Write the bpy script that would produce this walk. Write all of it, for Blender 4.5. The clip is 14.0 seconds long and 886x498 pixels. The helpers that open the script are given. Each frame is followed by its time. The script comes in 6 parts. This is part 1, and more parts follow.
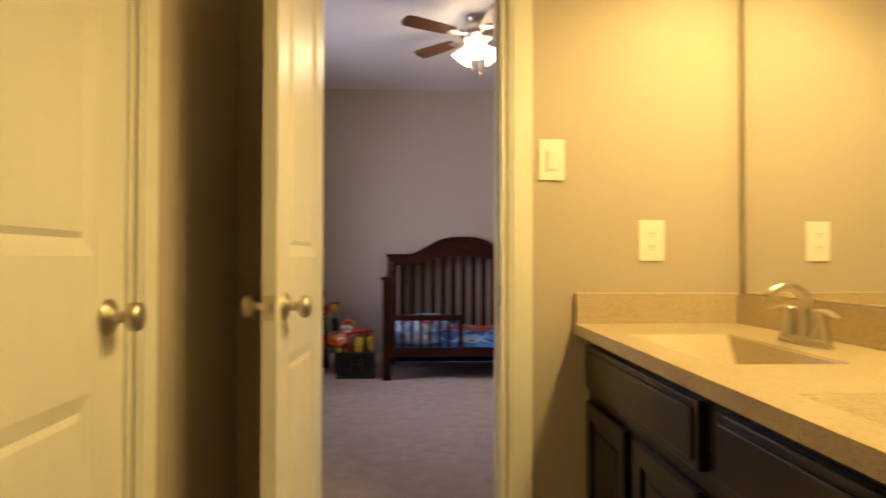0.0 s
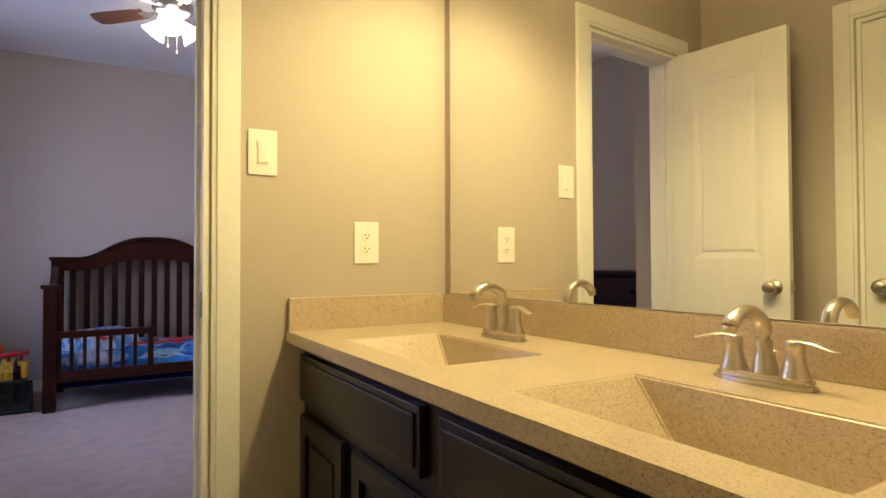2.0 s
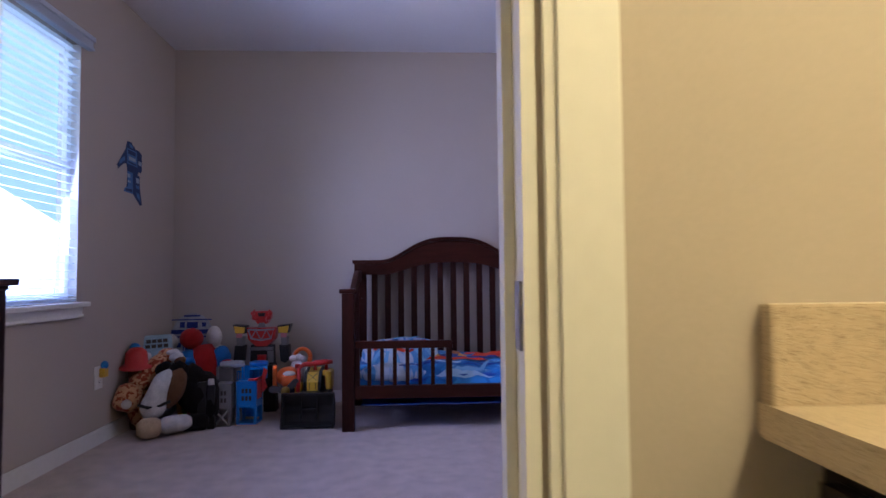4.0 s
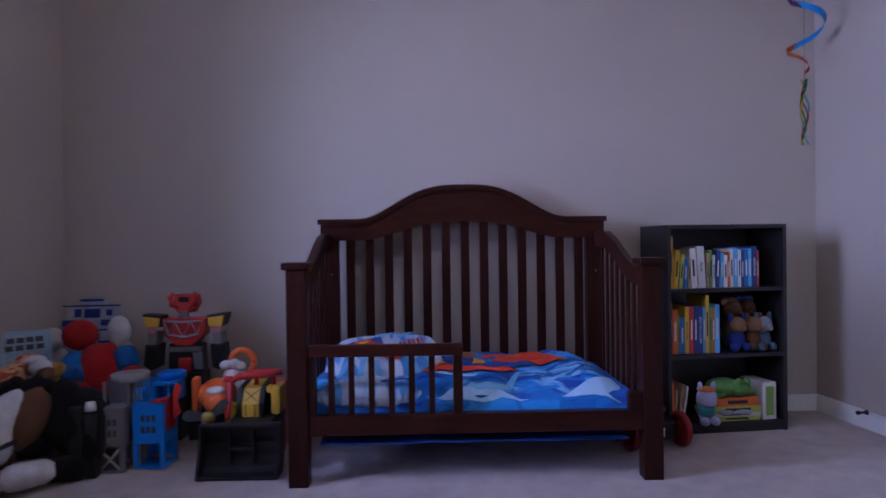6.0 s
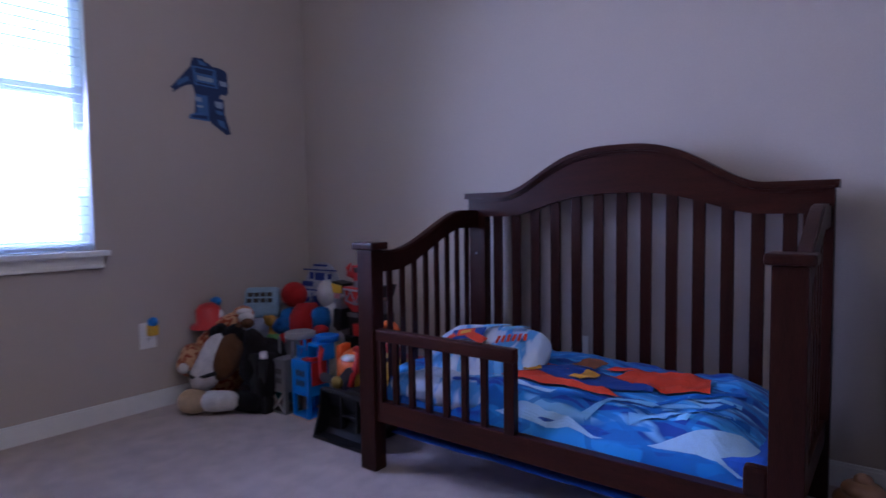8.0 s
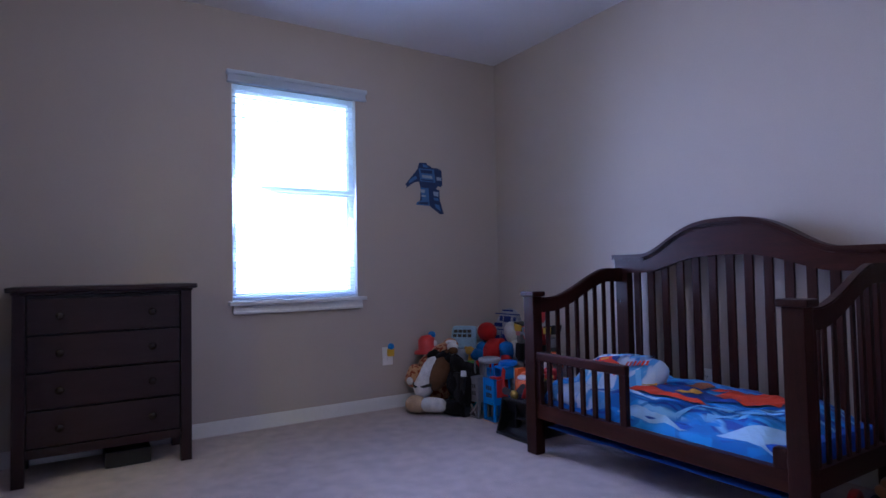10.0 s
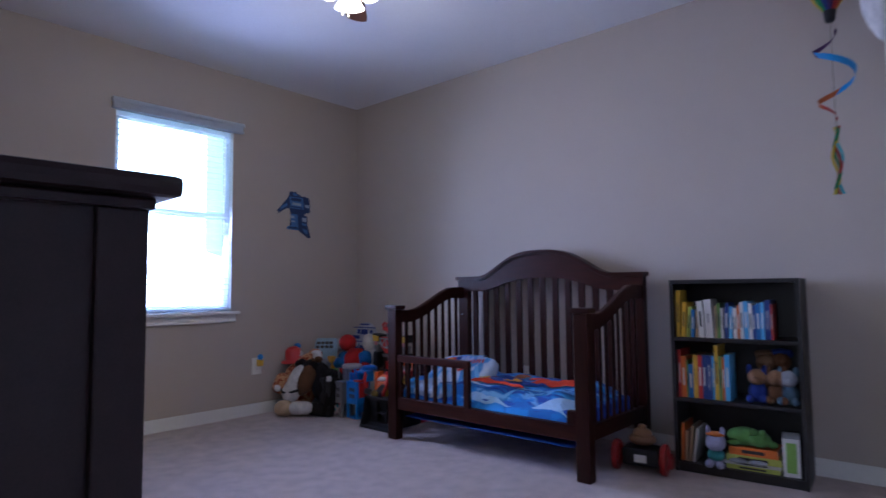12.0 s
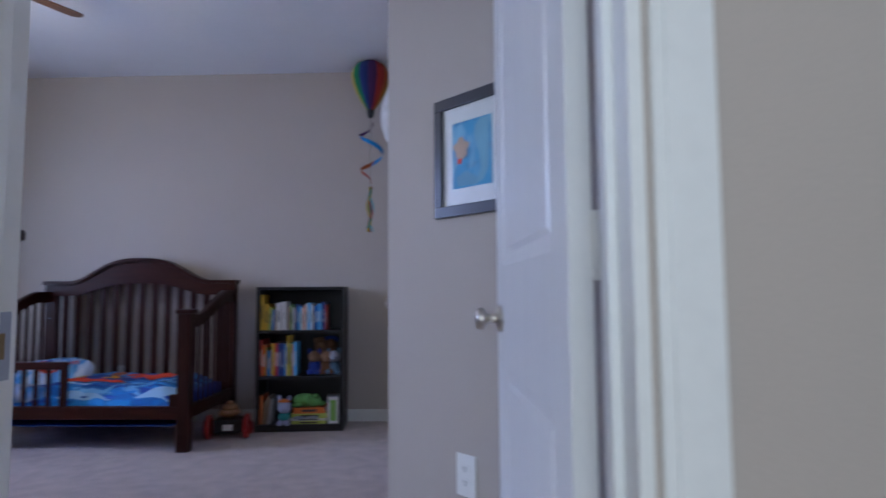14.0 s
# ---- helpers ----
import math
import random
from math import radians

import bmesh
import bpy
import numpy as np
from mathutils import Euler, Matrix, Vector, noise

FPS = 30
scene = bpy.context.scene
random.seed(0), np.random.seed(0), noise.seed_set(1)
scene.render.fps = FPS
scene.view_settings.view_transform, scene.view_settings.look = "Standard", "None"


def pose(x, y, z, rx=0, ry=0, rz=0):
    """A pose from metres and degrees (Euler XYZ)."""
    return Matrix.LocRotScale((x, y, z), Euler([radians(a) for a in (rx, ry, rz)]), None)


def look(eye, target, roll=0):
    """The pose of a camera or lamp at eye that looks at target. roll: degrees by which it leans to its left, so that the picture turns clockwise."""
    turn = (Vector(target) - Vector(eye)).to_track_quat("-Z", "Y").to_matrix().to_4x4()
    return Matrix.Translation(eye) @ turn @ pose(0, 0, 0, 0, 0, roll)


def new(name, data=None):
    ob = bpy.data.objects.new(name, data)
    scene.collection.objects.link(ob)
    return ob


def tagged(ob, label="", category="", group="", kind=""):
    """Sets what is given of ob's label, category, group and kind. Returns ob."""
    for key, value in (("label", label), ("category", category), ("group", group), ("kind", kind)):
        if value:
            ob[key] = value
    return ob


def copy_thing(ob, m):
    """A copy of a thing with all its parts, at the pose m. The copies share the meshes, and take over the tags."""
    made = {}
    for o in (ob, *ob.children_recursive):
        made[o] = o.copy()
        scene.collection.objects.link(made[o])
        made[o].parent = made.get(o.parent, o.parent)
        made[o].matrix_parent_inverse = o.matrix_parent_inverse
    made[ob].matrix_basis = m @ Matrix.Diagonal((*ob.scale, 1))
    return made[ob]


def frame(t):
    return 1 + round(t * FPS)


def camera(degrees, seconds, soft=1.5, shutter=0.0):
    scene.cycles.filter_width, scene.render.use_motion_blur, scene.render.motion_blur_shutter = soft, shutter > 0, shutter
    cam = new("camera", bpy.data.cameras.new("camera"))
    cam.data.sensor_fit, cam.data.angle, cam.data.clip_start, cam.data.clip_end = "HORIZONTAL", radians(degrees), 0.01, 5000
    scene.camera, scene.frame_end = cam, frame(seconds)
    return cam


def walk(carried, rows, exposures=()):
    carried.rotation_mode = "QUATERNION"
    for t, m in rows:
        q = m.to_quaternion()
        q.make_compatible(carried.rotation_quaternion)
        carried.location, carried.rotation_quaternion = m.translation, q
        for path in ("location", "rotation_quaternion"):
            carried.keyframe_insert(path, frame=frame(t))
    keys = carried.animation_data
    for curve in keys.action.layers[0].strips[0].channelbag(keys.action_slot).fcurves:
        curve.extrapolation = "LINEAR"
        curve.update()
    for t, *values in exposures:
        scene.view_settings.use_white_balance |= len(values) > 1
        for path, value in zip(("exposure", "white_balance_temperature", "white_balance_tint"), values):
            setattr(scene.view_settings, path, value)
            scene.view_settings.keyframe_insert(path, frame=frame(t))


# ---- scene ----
cam = camera(74.1, 14.0, soft=1.5, shutter=0.45)
PATH = [
    (0, (0.135, -0.237, 1.041), (0.221, 1.761, 1.073), 0.1),
    (0.5, (0.126, -0.2, 1.041), (0.667, 1.725, 1.076), -0.2),
    (1, (0.126, -0.168, 1.042), (0.958, 1.65, 1.079), -0.1),
    (1.5, (0.13, -0.142, 1.043), (1.103, 1.605, 1.084), -0.1),
    (2, (0.148, -0.103, 1.04), (1.166, 1.618, 1.081), -0.2),
    (2.5, (0.224, 0.072, 0.998), (1.098, 1.871, 1.037), -0.3),
    (3, (0.233, 0.312, 0.97), (0.809, 2.227, 1.008), -0.3),
    (3.5, (0.256, 0.642, 0.987), (0.551, 2.62, 1.018), -0.7),
    (3.7, (0.277, 0.822, 0.968), (0.403, 2.816, 1.059), -0.4),
    (5.8, (0.352, 2.33, 0.949), (0.391, 4.33, 0.963), -0.8),
    (6, (0.402, 2.479, 0.951), (0.447, 4.479, 0.932), -0.8),
    (6.5, (0.588, 2.876, 0.954), (0.517, 4.872, 0.842), -0.7),
    (7, (0.883, 3.209, 0.973), (0.54, 5.174, 0.83), -0.8),
    (7.5, (1.175, 3.294, 0.998), (0.311, 5.092, 0.853), -0.9),
    (8, (1.478, 3.208, 0.987), (0.252, 4.784, 0.868), -0.8),
    (8.5, (1.734, 3.142, 1.043), (0.222, 4.447, 0.95), -1.0),
    (8.7, (1.823, 3.069, 1.061), (0.215, 4.258, 0.997), -0.7),
    (10.8, (2.594, 2.354, 0.979), (0.91, 3.426, 1.09), -0.7),
    (11, (2.629, 2.266, 0.981), (1.009, 3.434, 1.093), -0.6),
    (11.5, (2.723, 2.17, 0.987), (1.255, 3.523, 1.112), -0.6),
    (12, (2.777, 2.037, 0.984), (1.447, 3.536, 1.124), -0.6),
    (12.5, (2.83, 1.825, 0.977), (1.735, 3.492, 1.122), -0.4),
    (13, (2.904, 1.586, 0.988), (2.113, 3.417, 1.134), -0.6),
    (13.5, (2.99, 1.35, 0.984), (2.525, 3.29, 1.131), -0.6),
    (14, (3.025, 1.124, 0.983), (2.961, 3.117, 1.128), -0.4),
]
# the clip's camera shifts its exposure and white balance from the lamp-lit bathroom to the daylit bedroom
EXPOSURES = [
    (0.0, -0.20, 8100, 10), (0.5, -0.20, 6950, 8), (1.5, -0.16, 6050, 8), (2.5, -0.18, 5600, 13), (3.5, -0.27, 5250, 18),
    (5.8, -0.2, 5000, 19), (6.5, -0.30, 5080, 21), (7.5, -0.28, 5150, 21), (8.5, -0.11, 4650, 12), (11.0, -0.10, 4850, 11),
    (12.5, -0.14, 5000, 5), (13.2, -0.2, 5000, 3), (14.0, -0.15, 5050, 1),
]
walk(cam, [(t, look(eye, target, roll)) for t, eye, target, roll in PATH], EXPOSURES)

# ---- world and large lights ----
world = bpy.data.worlds.new("sky")
scene.world = world
world.use_nodes = True
wn = world.node_tree.nodes
sky = wn.new("ShaderNodeTexSky")
sky.sky_type = "NISHITA"
sky.sun_disc = False
sky.sun_elevation, sky.sun_rotation = radians(50), radians(60)
world.node_tree.links.new(sky.outputs[0], wn["Background"].inputs[0])
wn["Background"].inputs[1].default_value = 0.12


def lamp(name, kind, place, target, energy, colour, size=0.1, size_y=None, cone=None, blend=0.3):
    data = bpy.data.lights.new(name, kind)
    data.energy, data.color = energy, colour
    if kind == "AREA":
        data.size = size
        if size_y:
            data.shape, data.size_y = "RECTANGLE", size_y
    elif kind != "SUN":
        data.shadow_soft_size = size
    if cone:
        data.spot_size, data.spot_blend = radians(cone), blend
    ob = new(name, data)
    ob.matrix_world = look(place, target)
    return ob


sun = bpy.data.lights.new("sun", "SUN")
sun.energy, sun.angle, sun.color = 2.0, radians(0.6), (1, 0.95, 0.88)
new("sun", sun).matrix_world = look((0, 0, 0), (-0.5, -0.4, -0.8))

# skylight through the bedroom window
lamp("window_light", "AREA", (-1.60, 3.96, 1.555), (0.5, 3.86, 1.2), 38, (0.62, 0.62, 1.0), 0.88, 1.4).data.spread = radians(125)
# the row of shaded bulbs over the bathroom mirror
for yy in (1.14, 0.82, 0.50):
    lamp("vanity_bulb", "SPOT", (1.06, yy, 2.16), (1.05, yy, 0), 34, (1.0, 0.76, 0.30), 0.06, cone=155, blend=0.6)
lamp("vanity_shade_glow", "POINT", (1.04, 0.82, 2.24), (0, 0, 0), 13, (1.0, 0.76, 0.30), 0.12)
# bulbs of the ceiling fan's light kit
for k in range(3):
    a = radians(120 * k + 20)
    lamp("fan_bulb", "POINT", (0.55 + 0.09 * math.cos(a), 3.86 + 0.09 * math.sin(a), 2.395), (0, 0, 0), 2.2, (1.0, 0.74, 0.50), 0.05)
# unseen fill lamp, added to brighten the hall wall and the open door
lamp("hall_window_light", "AREA", (2.6, -1.1, 1.5), (2.8, 1.5, 1.2), 42, (0.95, 0.93, 0.92), 1.2, 1.6)


# ---- materials ----
def mat(name, colour, rough=0.6, metal=0.0, vary=0.12, scale=6.0, grain=60.0, bump=0.15, depth=0.002,
        stretch=(1, 1, 1), spec=0.5, coat=0.0, per_object=0.0, sheen=0.0):
    m = bpy.data.materials.new(name)
    m.use_nodes = True
    nt = m.node_tree
    n, l = nt.nodes, nt.links
    b = n["Principled BSDF"]
    b.inputs["Roughness"].default_value, b.inputs["Metallic"].default_value = rough, metal
    b.inputs["Specular IOR Level"].default_value, b.inputs["Coat Weight"].default_value = spec, coat
    b.inputs["Sheen Weight"].default_value = sheen
    tc = n.new("ShaderNodeTexCoord")
    mp = n.new("ShaderNodeMapping")
    mp.inputs["Scale"].default_value = stretch
    l.new(tc.outputs["Object"], mp.inputs[0])
    big, fine = n.new("ShaderNodeTexNoise"), n.new("ShaderNodeTexNoise")
    big.inputs["Scale"].default_value, fine.inputs["Scale"].default_value = scale, grain
    big.inputs["Detail"].default_value = fine.inputs["Detail"].default_value = 4
    l.new(mp.outputs[0], big.inputs["Vector"])
    l.new(mp.outputs[0], fine.inputs["Vector"])
    add = n.new("ShaderNodeMath")
    add.operation = "ADD"
    l.new(big.outputs["Fac"], add.inputs[0])
    l.new(fine.outputs["Fac"], add.inputs[1])
    ramp = n.new("ShaderNodeMapRange")
    ramp.inputs["From Min"].default_value, ramp.inputs["From Max"].default_value = 0.7, 1.3
    ramp.inputs["To Min"].default_value, ramp.inputs["To Max"].default_value = 1 - vary, 1 + vary
    l.new(add.outputs[0], ramp.inputs["Value"])
    mul = n.new("ShaderNodeVectorMath")
    mul.operation = "SCALE"
    mul.inputs[0].default_value = colour
    l.new(ramp.outputs[0], mul.inputs["Scale"])
    out = mul.outputs[0]
    if per_object:
        info, r2, m2 = n.new("ShaderNodeObjectInfo"), n.new("ShaderNodeMapRange"), n.new("ShaderNodeVectorMath")
        r2.inputs["To Min"].default_value, r2.inputs["To Max"].default_value = 1 - per_object, 1 + per_object
        m2.operation = "SCALE"
        l.new(info.outputs["Random"], r2.inputs["Value"])
        l.new(out, m2.inputs[0])
        l.new(r2.outputs[0], m2.inputs["Scale"])
        out = m2.outputs[0]
    l.new(out, b.inputs["Base Color"])
    bp = n.new("ShaderNodeBump")
    bp.inputs["Strength"].default_value, bp.inputs["Distance"].default_value = bump, depth
    l.new(fine.outputs["Fac"], bp.inputs["Height"])
    l.new(bp.outputs[0], b.inputs["Normal"])
    return m


def speckled(name, base, dots):
    """Cast stone with fine dark and pale flecks."""
    m = mat(name, base, 0.28, vary=0.10, scale=9, grain=90, bump=0.02, spec=0.5)
    n, l = m.node_tree.nodes, m.node_tree.links
    b = n["Principled BSDF"]
    out = b.inputs["Base Color"].links[0].from_socket
    tc = n.new("ShaderNodeTexCoord")
    for scale, lim, col in ((420, 0.34, dots[0]), (520, 0.34, dots[1]), (300, 0.17, dots[0])):
        v, c, mix = n.new("ShaderNodeTexVoronoi"), n.new("ShaderNodeMath"), n.new("ShaderNodeMix")
        w = n.new("ShaderNodeTexNoise")
        w.inputs["Scale"].default_value = scale * 0.35
        v.inputs["Scale"].default_value = scale
        c.operation = "LESS_THAN"
        c.inputs[1].default_value = lim
        gate, both = n.new("ShaderNodeMath"), n.new("ShaderNodeMath")
        gate.operation, both.operation = "GREATER_THAN", "MULTIPLY"
        gate.inputs[1].default_value = 0.50
        mix.data_type = "RGBA"
        l.new(tc.outputs["Object"], v.inputs["Vector"])
        l.new(tc.outputs["Object"], w.inputs["Vector"])
        l.new(v.outputs["Distance"], c.inputs[0])
        l.new(w.outputs["Fac"], gate.inputs[0])
        l.new(c.outputs[0], both.inputs[0])
        l.new(gate.outputs[0], both.inputs[1])
        l.new(both.outputs[0], mix.inputs["Factor"])
        l.new(out, mix.inputs["A"])
        mix.inputs["B"].default_value = (*col, 1)
        out = mix.outputs["Result"]
    l.new(out, b.inputs["Base Color"])
    return m


def glow(name, colour, strength):
    m = bpy.data.materials.new(name)
    m.use_nodes = True
    b = m.node_tree.nodes["Principled BSDF"]
    b.inputs["Base Color"].default_value = (*colour, 1)
    b.inputs["Emission Color"].default_value = (*colour, 1)
    b.inputs["Emission Strength"].default_value = strength
    return m


def printed(name, ground, inks, scale=4.0, soft=0.03, rough=0.75, twist=0.6):
    """Printed cloth: irregular patches of ink on the ground colour, with a cloth grain."""
    m = mat(name, ground, rough, vary=0.10, scale=12, grain=400, bump=0.2, depth=0.001, sheen=0.1)
    n, l = m.node_tree.nodes, m.node_tree.links
    b = n["Principled BSDF"]
    out = b.inputs["Base Color"].links[0].from_socket
    tc = n.new("ShaderNodeTexCoord")
    for k, (ink, lim, sc, stretch) in enumerate(inks):
        mp, w = n.new("ShaderNodeMapping"), n.new("ShaderNodeTexNoise")
        mp.inputs["Location"].default_value = (3.7 * k, 1.3 * k, 0)
        mp.inputs["Rotation"].default_value = (0, 0, twist * k)
        mp.inputs["Scale"].default_value = stretch
        w.inputs["Scale"].default_value, w.inputs["Detail"].default_value = scale * sc, 1.5
        w.inputs["Distortion"].default_value = 0.6
        r, mix = n.new("ShaderNodeMapRange"), n.new("ShaderNodeMix")
        r.inputs["From Min"].default_value, r.inputs["From Max"].default_value = lim, lim + soft
        mix.data_type = "RGBA"
        l.new(tc.outputs["Object"], mp.inputs[0])
        l.new(mp.outputs[0], w.inputs["Vector"])
        l.new(w.outputs["Fac"], r.inputs["Value"])
        l.new(r.outputs[0], mix.inputs["Factor"])
        l.new(out, mix.inputs["A"])
        mix.inputs["B"].default_value = (*ink, 1)
        out = mix.outputs["Result"]
    l.new(out, b.inputs["Base Color"])
    return m


PAINT = mat("wall_paint", (0.475, 0.415, 0.36), 0.75, vary=0.03, scale=1.5, grain=160, bump=0.25, depth=0.0012, spec=0.3)
CEIL = mat("ceiling_paint", (0.80, 0.79, 0.80), 0.9, vary=0.03, scale=2, grain=90, bump=0.4, depth=0.002, spec=0.2)
CARPET = mat("carpet", (0.50, 0.405, 0.36), 0.95, vary=0.21, scale=11, grain=260, bump=0.9, depth=0.008, spec=0.1, sheen=0.3)
VINYL = mat("bath_floor", (0.45, 0.40, 0.34), 0.4, vary=0.1)
TRIM = mat("white_trim", (0.78, 0.77, 0.74), 0.38, vary=0.03, scale=3, grain=40, bump=0.05)
DOORW = mat("white_door_paint", (0.76, 0.74, 0.71), 0.36, vary=0.03, scale=3, grain=50, stretch=(6, 6, 1), bump=0.12, depth=0.001)
PLATE = mat("white_plastic", (0.82, 0.80, 0.76), 0.3, vary=0.02, bump=0.02)
SLOT = mat("dark_slot", (0.05, 0.045, 0.04), 0.6)
ESPRESSO = mat("espresso_cabinet", (0.014, 0.010, 0.009), 0.30, vary=0.2, scale=5, grain=40, stretch=(8, 8, 1), bump=0.06, spec=0.35)
CHERRY = mat("dark_cherry_wood", (0.026, 0.0060, 0.0036), 0.34, vary=0.40, scale=4, grain=45, stretch=(10, 10, 1.2), bump=0.12, spec=0.22)
CHERRYX = mat("dark_cherry_wood_long", (0.034, 0.0074, 0.0040), 0.34, vary=0.45, scale=4, grain=45, stretch=(1.2, 10, 10), bump=0.12, spec=0.22)
CHESTW = mat("dark_dresser_wood", (0.019, 0.008, 0.009), 0.34, vary=0.3, scale=4, grain=40, stretch=(1.2, 8, 8), bump=0.08, spec=0.35)
BLACKW = mat("black_laminate", (0.014, 0.012, 0.013), 0.45, vary=0.2, bump=0.05)
STONE = speckled("cast_stone", (0.50, 0.40, 0.28), ((0.17, 0.115, 0.07), (0.62, 0.54, 0.42)))
NICKEL = mat("satin_nickel", (0.60, 0.55, 0.48), 0.30, 1.0, vary=0.05, grain=200, bump=0.03)
STEEL = mat("brushed_plate", (0.36, 0.37, 0.40), 0.35, 1.0, vary=0.05, bump=0.03)
FANWOOD = mat("fan_blade_wood", (0.11, 0.045, 0.022), 0.4, vary=0.3, scale=5, grain=50, stretch=(1, 10, 10), bump=0.06)
SHADE = glow("frosted_shade", (1.0, 0.90, 0.76), 9.0)
OUTSIDE = glow("bright_sky_backdrop", (0.80, 0.90, 1.0), 6.0)
MIRROR = mat("mirror_silver", (0.93, 0.93, 0.92), 0.0, 1.0, vary=0.0, bump=0.0)
WINFRAME = mat("white_window_vinyl", (0.80, 0.80, 0.80), 0.4, vary=0.03, bump=0.03)
BLIND = mat("blind_slat", (0.74, 0.78, 0.84), 0.5, vary=0.03, bump=0.03)
# thin slats pass daylight; the frame's translucency is added to imitate window glare
for bt_ in (BLIND.node_tree, WINFRAME.node_tree):
    thru, blendn = bt_.nodes.new("ShaderNodeBsdfTranslucent"), bt_.nodes.new("ShaderNodeMixShader")
    thru.inputs["Color"].default_value = (0.80, 0.86, 0.92, 1)
    blendn.inputs[0].default_value = 0.45
    bt_.links.new(bt_.nodes["Principled BSDF"].outputs[0], blendn.inputs[1])
    bt_.links.new(thru.outputs[0], blendn.inputs[2])
    bt_.links.new(blendn.outputs[0], bt_.nodes["Material Output"].inputs["Surface"])
DUVET = printed("printed_duvet", (0.022, 0.16, 0.56), [
    ((0.050, 0.30, 0.76), 0.50, 0.9, (0.8, 4.0, 1)), ((0.09, 0.38, 0.82), 0.57, 0.8, (0.6, 4.5, 1)),
    ((0.008, 0.055, 0.36), 0.55, 0.9, (0.7, 4.0, 1)), ((0.26, 0.56, 0.90), 0.62, 0.8, (0.6, 3.0, 1)), ((0.03, 0.22, 0.66), 0.58, 1.3, (0.8, 5.0, 1))], 5.0, 0.05, twist=0.85)
# fine drawn lines over the duvet's print
dn, dl = DUVET.node_tree.nodes, DUVET.node_tree.links
dmap, cell, edge, dmix = dn.new("ShaderNodeMapping"), dn.new("ShaderNodeTexVoronoi"), dn.new("ShaderNodeMapRange"), dn.new("ShaderNodeMix")
dmap.inputs["Rotation"].default_value, dmap.inputs["Scale"].default_value = (0, 0, 0.5), (0.75, 1.5, 1)
cell.feature, cell.distance = "DISTANCE_TO_EDGE", "EUCLIDEAN"
cell.inputs["Scale"].default_value = 7.0
edge.inputs["From Min"].default_value, edge.inputs["From Max"].default_value = 0.045, 0.055
edge.inputs["To Min"].default_value, edge.inputs["To Max"].default_value = 0.75, 0.0
dl.new(dn.new("ShaderNodeTexCoord").outputs["Object"], dmap.inputs[0])
dl.new(dmap.outputs[0], cell.inputs["Vector"])
dl.new(cell.outputs["Distance"], edge.inputs["Value"])
dmix.data_type = "RGBA"
dl.new(edge.outputs[0], dmix.inputs["Factor"])
dl.new(dn["Principled BSDF"].inputs["Base Color"].links[0].from_socket, dmix.inputs["A"])
dmix.inputs["B"].default_value = (0.02, 0.17, 0.56, 1)
dl.new(dmix.outputs["Result"], dn["Principled BSDF"].inputs["Base Color"])
PILLOWC = printed("printed_pillowcase", (0.50, 0.61, 0.80), [
    ((0.10, 0.32, 0.70), 0.50, 1.0, (2.6, 0.8, 1)), ((0.62, 0.70, 0.84), 0.54, 0.8, (2.4, 0.7, 1))], 7.0, 0.06)
SHEET = mat("blue_sheet", (0.03, 0.11, 0.52), 0.8, vary=0.2, bump=0.3)


def plastic(name, c, rough=0.35):
    return mat(name, c, rough, vary=0.08, scale=8, grain=60, bump=0.05)


def plush(name, c):
    return mat(name, c, 0.95, vary=0.22, scale=20, grain=220, bump=1.0, depth=0.006, sheen=0.06, spec=0.1)


RED, BLUE, ORANGE = plastic("red_plastic", (0.52, 0.025, 0.02)), plastic("blue_plastic", (0.02, 0.20, 0.58)), plastic("orange_plastic", (0.75, 0.14, 0.02))
YELLOW, BLACK, GREY = plastic("yellow_plastic", (0.70, 0.42, 0.03)), plastic("black_plastic", (0.010, 0.010, 0.011), 0.45), plastic("grey_plastic", (0.20, 0.19, 0.19))
WHITEP, GREENP, SKIN = plastic("white_toy", (0.72, 0.70, 0.68)), plastic("green_card", (0.25, 0.45, 0.08)), plastic("tan_card", (0.55, 0.33, 0.20))
PGREEN, PRED, PBLUE = plush("green_plush", (0.16, 0.34, 0.09)), plush("red_plush", (0.42, 0.02, 0.02)), plush("blue_plush", (0.03, 0.15, 0.42))
PWHITE, PBROWN, PBLACK = plush("white_plush", (0.68, 0.65, 0.62)), plush("brown_plush", (0.14, 0.065, 0.03)), plush("black_plush", (0.012, 0.010, 0.011))
PTAN, PGREY = plush("tan_plush", (0.55, 0.40, 0.25)), plush("grey_plush", (0.36, 0.38, 0.44))
GIRAFFE = printed("giraffe_cloth", (0.56, 0.30, 0.14), [((0.27, 0.045, 0.012), 0.47, 4.0, (1, 1, 1))], 9.0, 0.05, 0.95)


# ---- shape helpers ----
def box(bm, x0, x1, y0, y1, z0, z1, bevel=0.0, m=None):
    verts = bmesh.ops.create_cube(bm, size=1)["verts"]
    bmesh.ops.scale(bm, vec=(abs(x1 - x0), abs(y1 - y0), abs(z1 - z0)), verts=verts)
    bmesh.ops.translate(bm, vec=((x0 + x1) / 2, (y0 + y1) / 2, (z0 + z1) / 2), verts=verts)
    if bevel:
        edges = {e for v in verts for e in v.link_edges}
        res = bmesh.ops.bevel(bm, geom=list(edges), offset=bevel, segments=2, affect="EDGES", profile=0.6)
        verts = list({v for f in res["faces"] for v in f.verts} | {v for v in verts if v.is_valid})
    if m is not None:
        bmesh.ops.transform(bm, matrix=m, verts=verts)
    return bm


def boxes(*items, bevel=0.003):
    bm = bmesh.new()
    for it in items:
        box(bm, *it, bevel=bevel)
    return bm


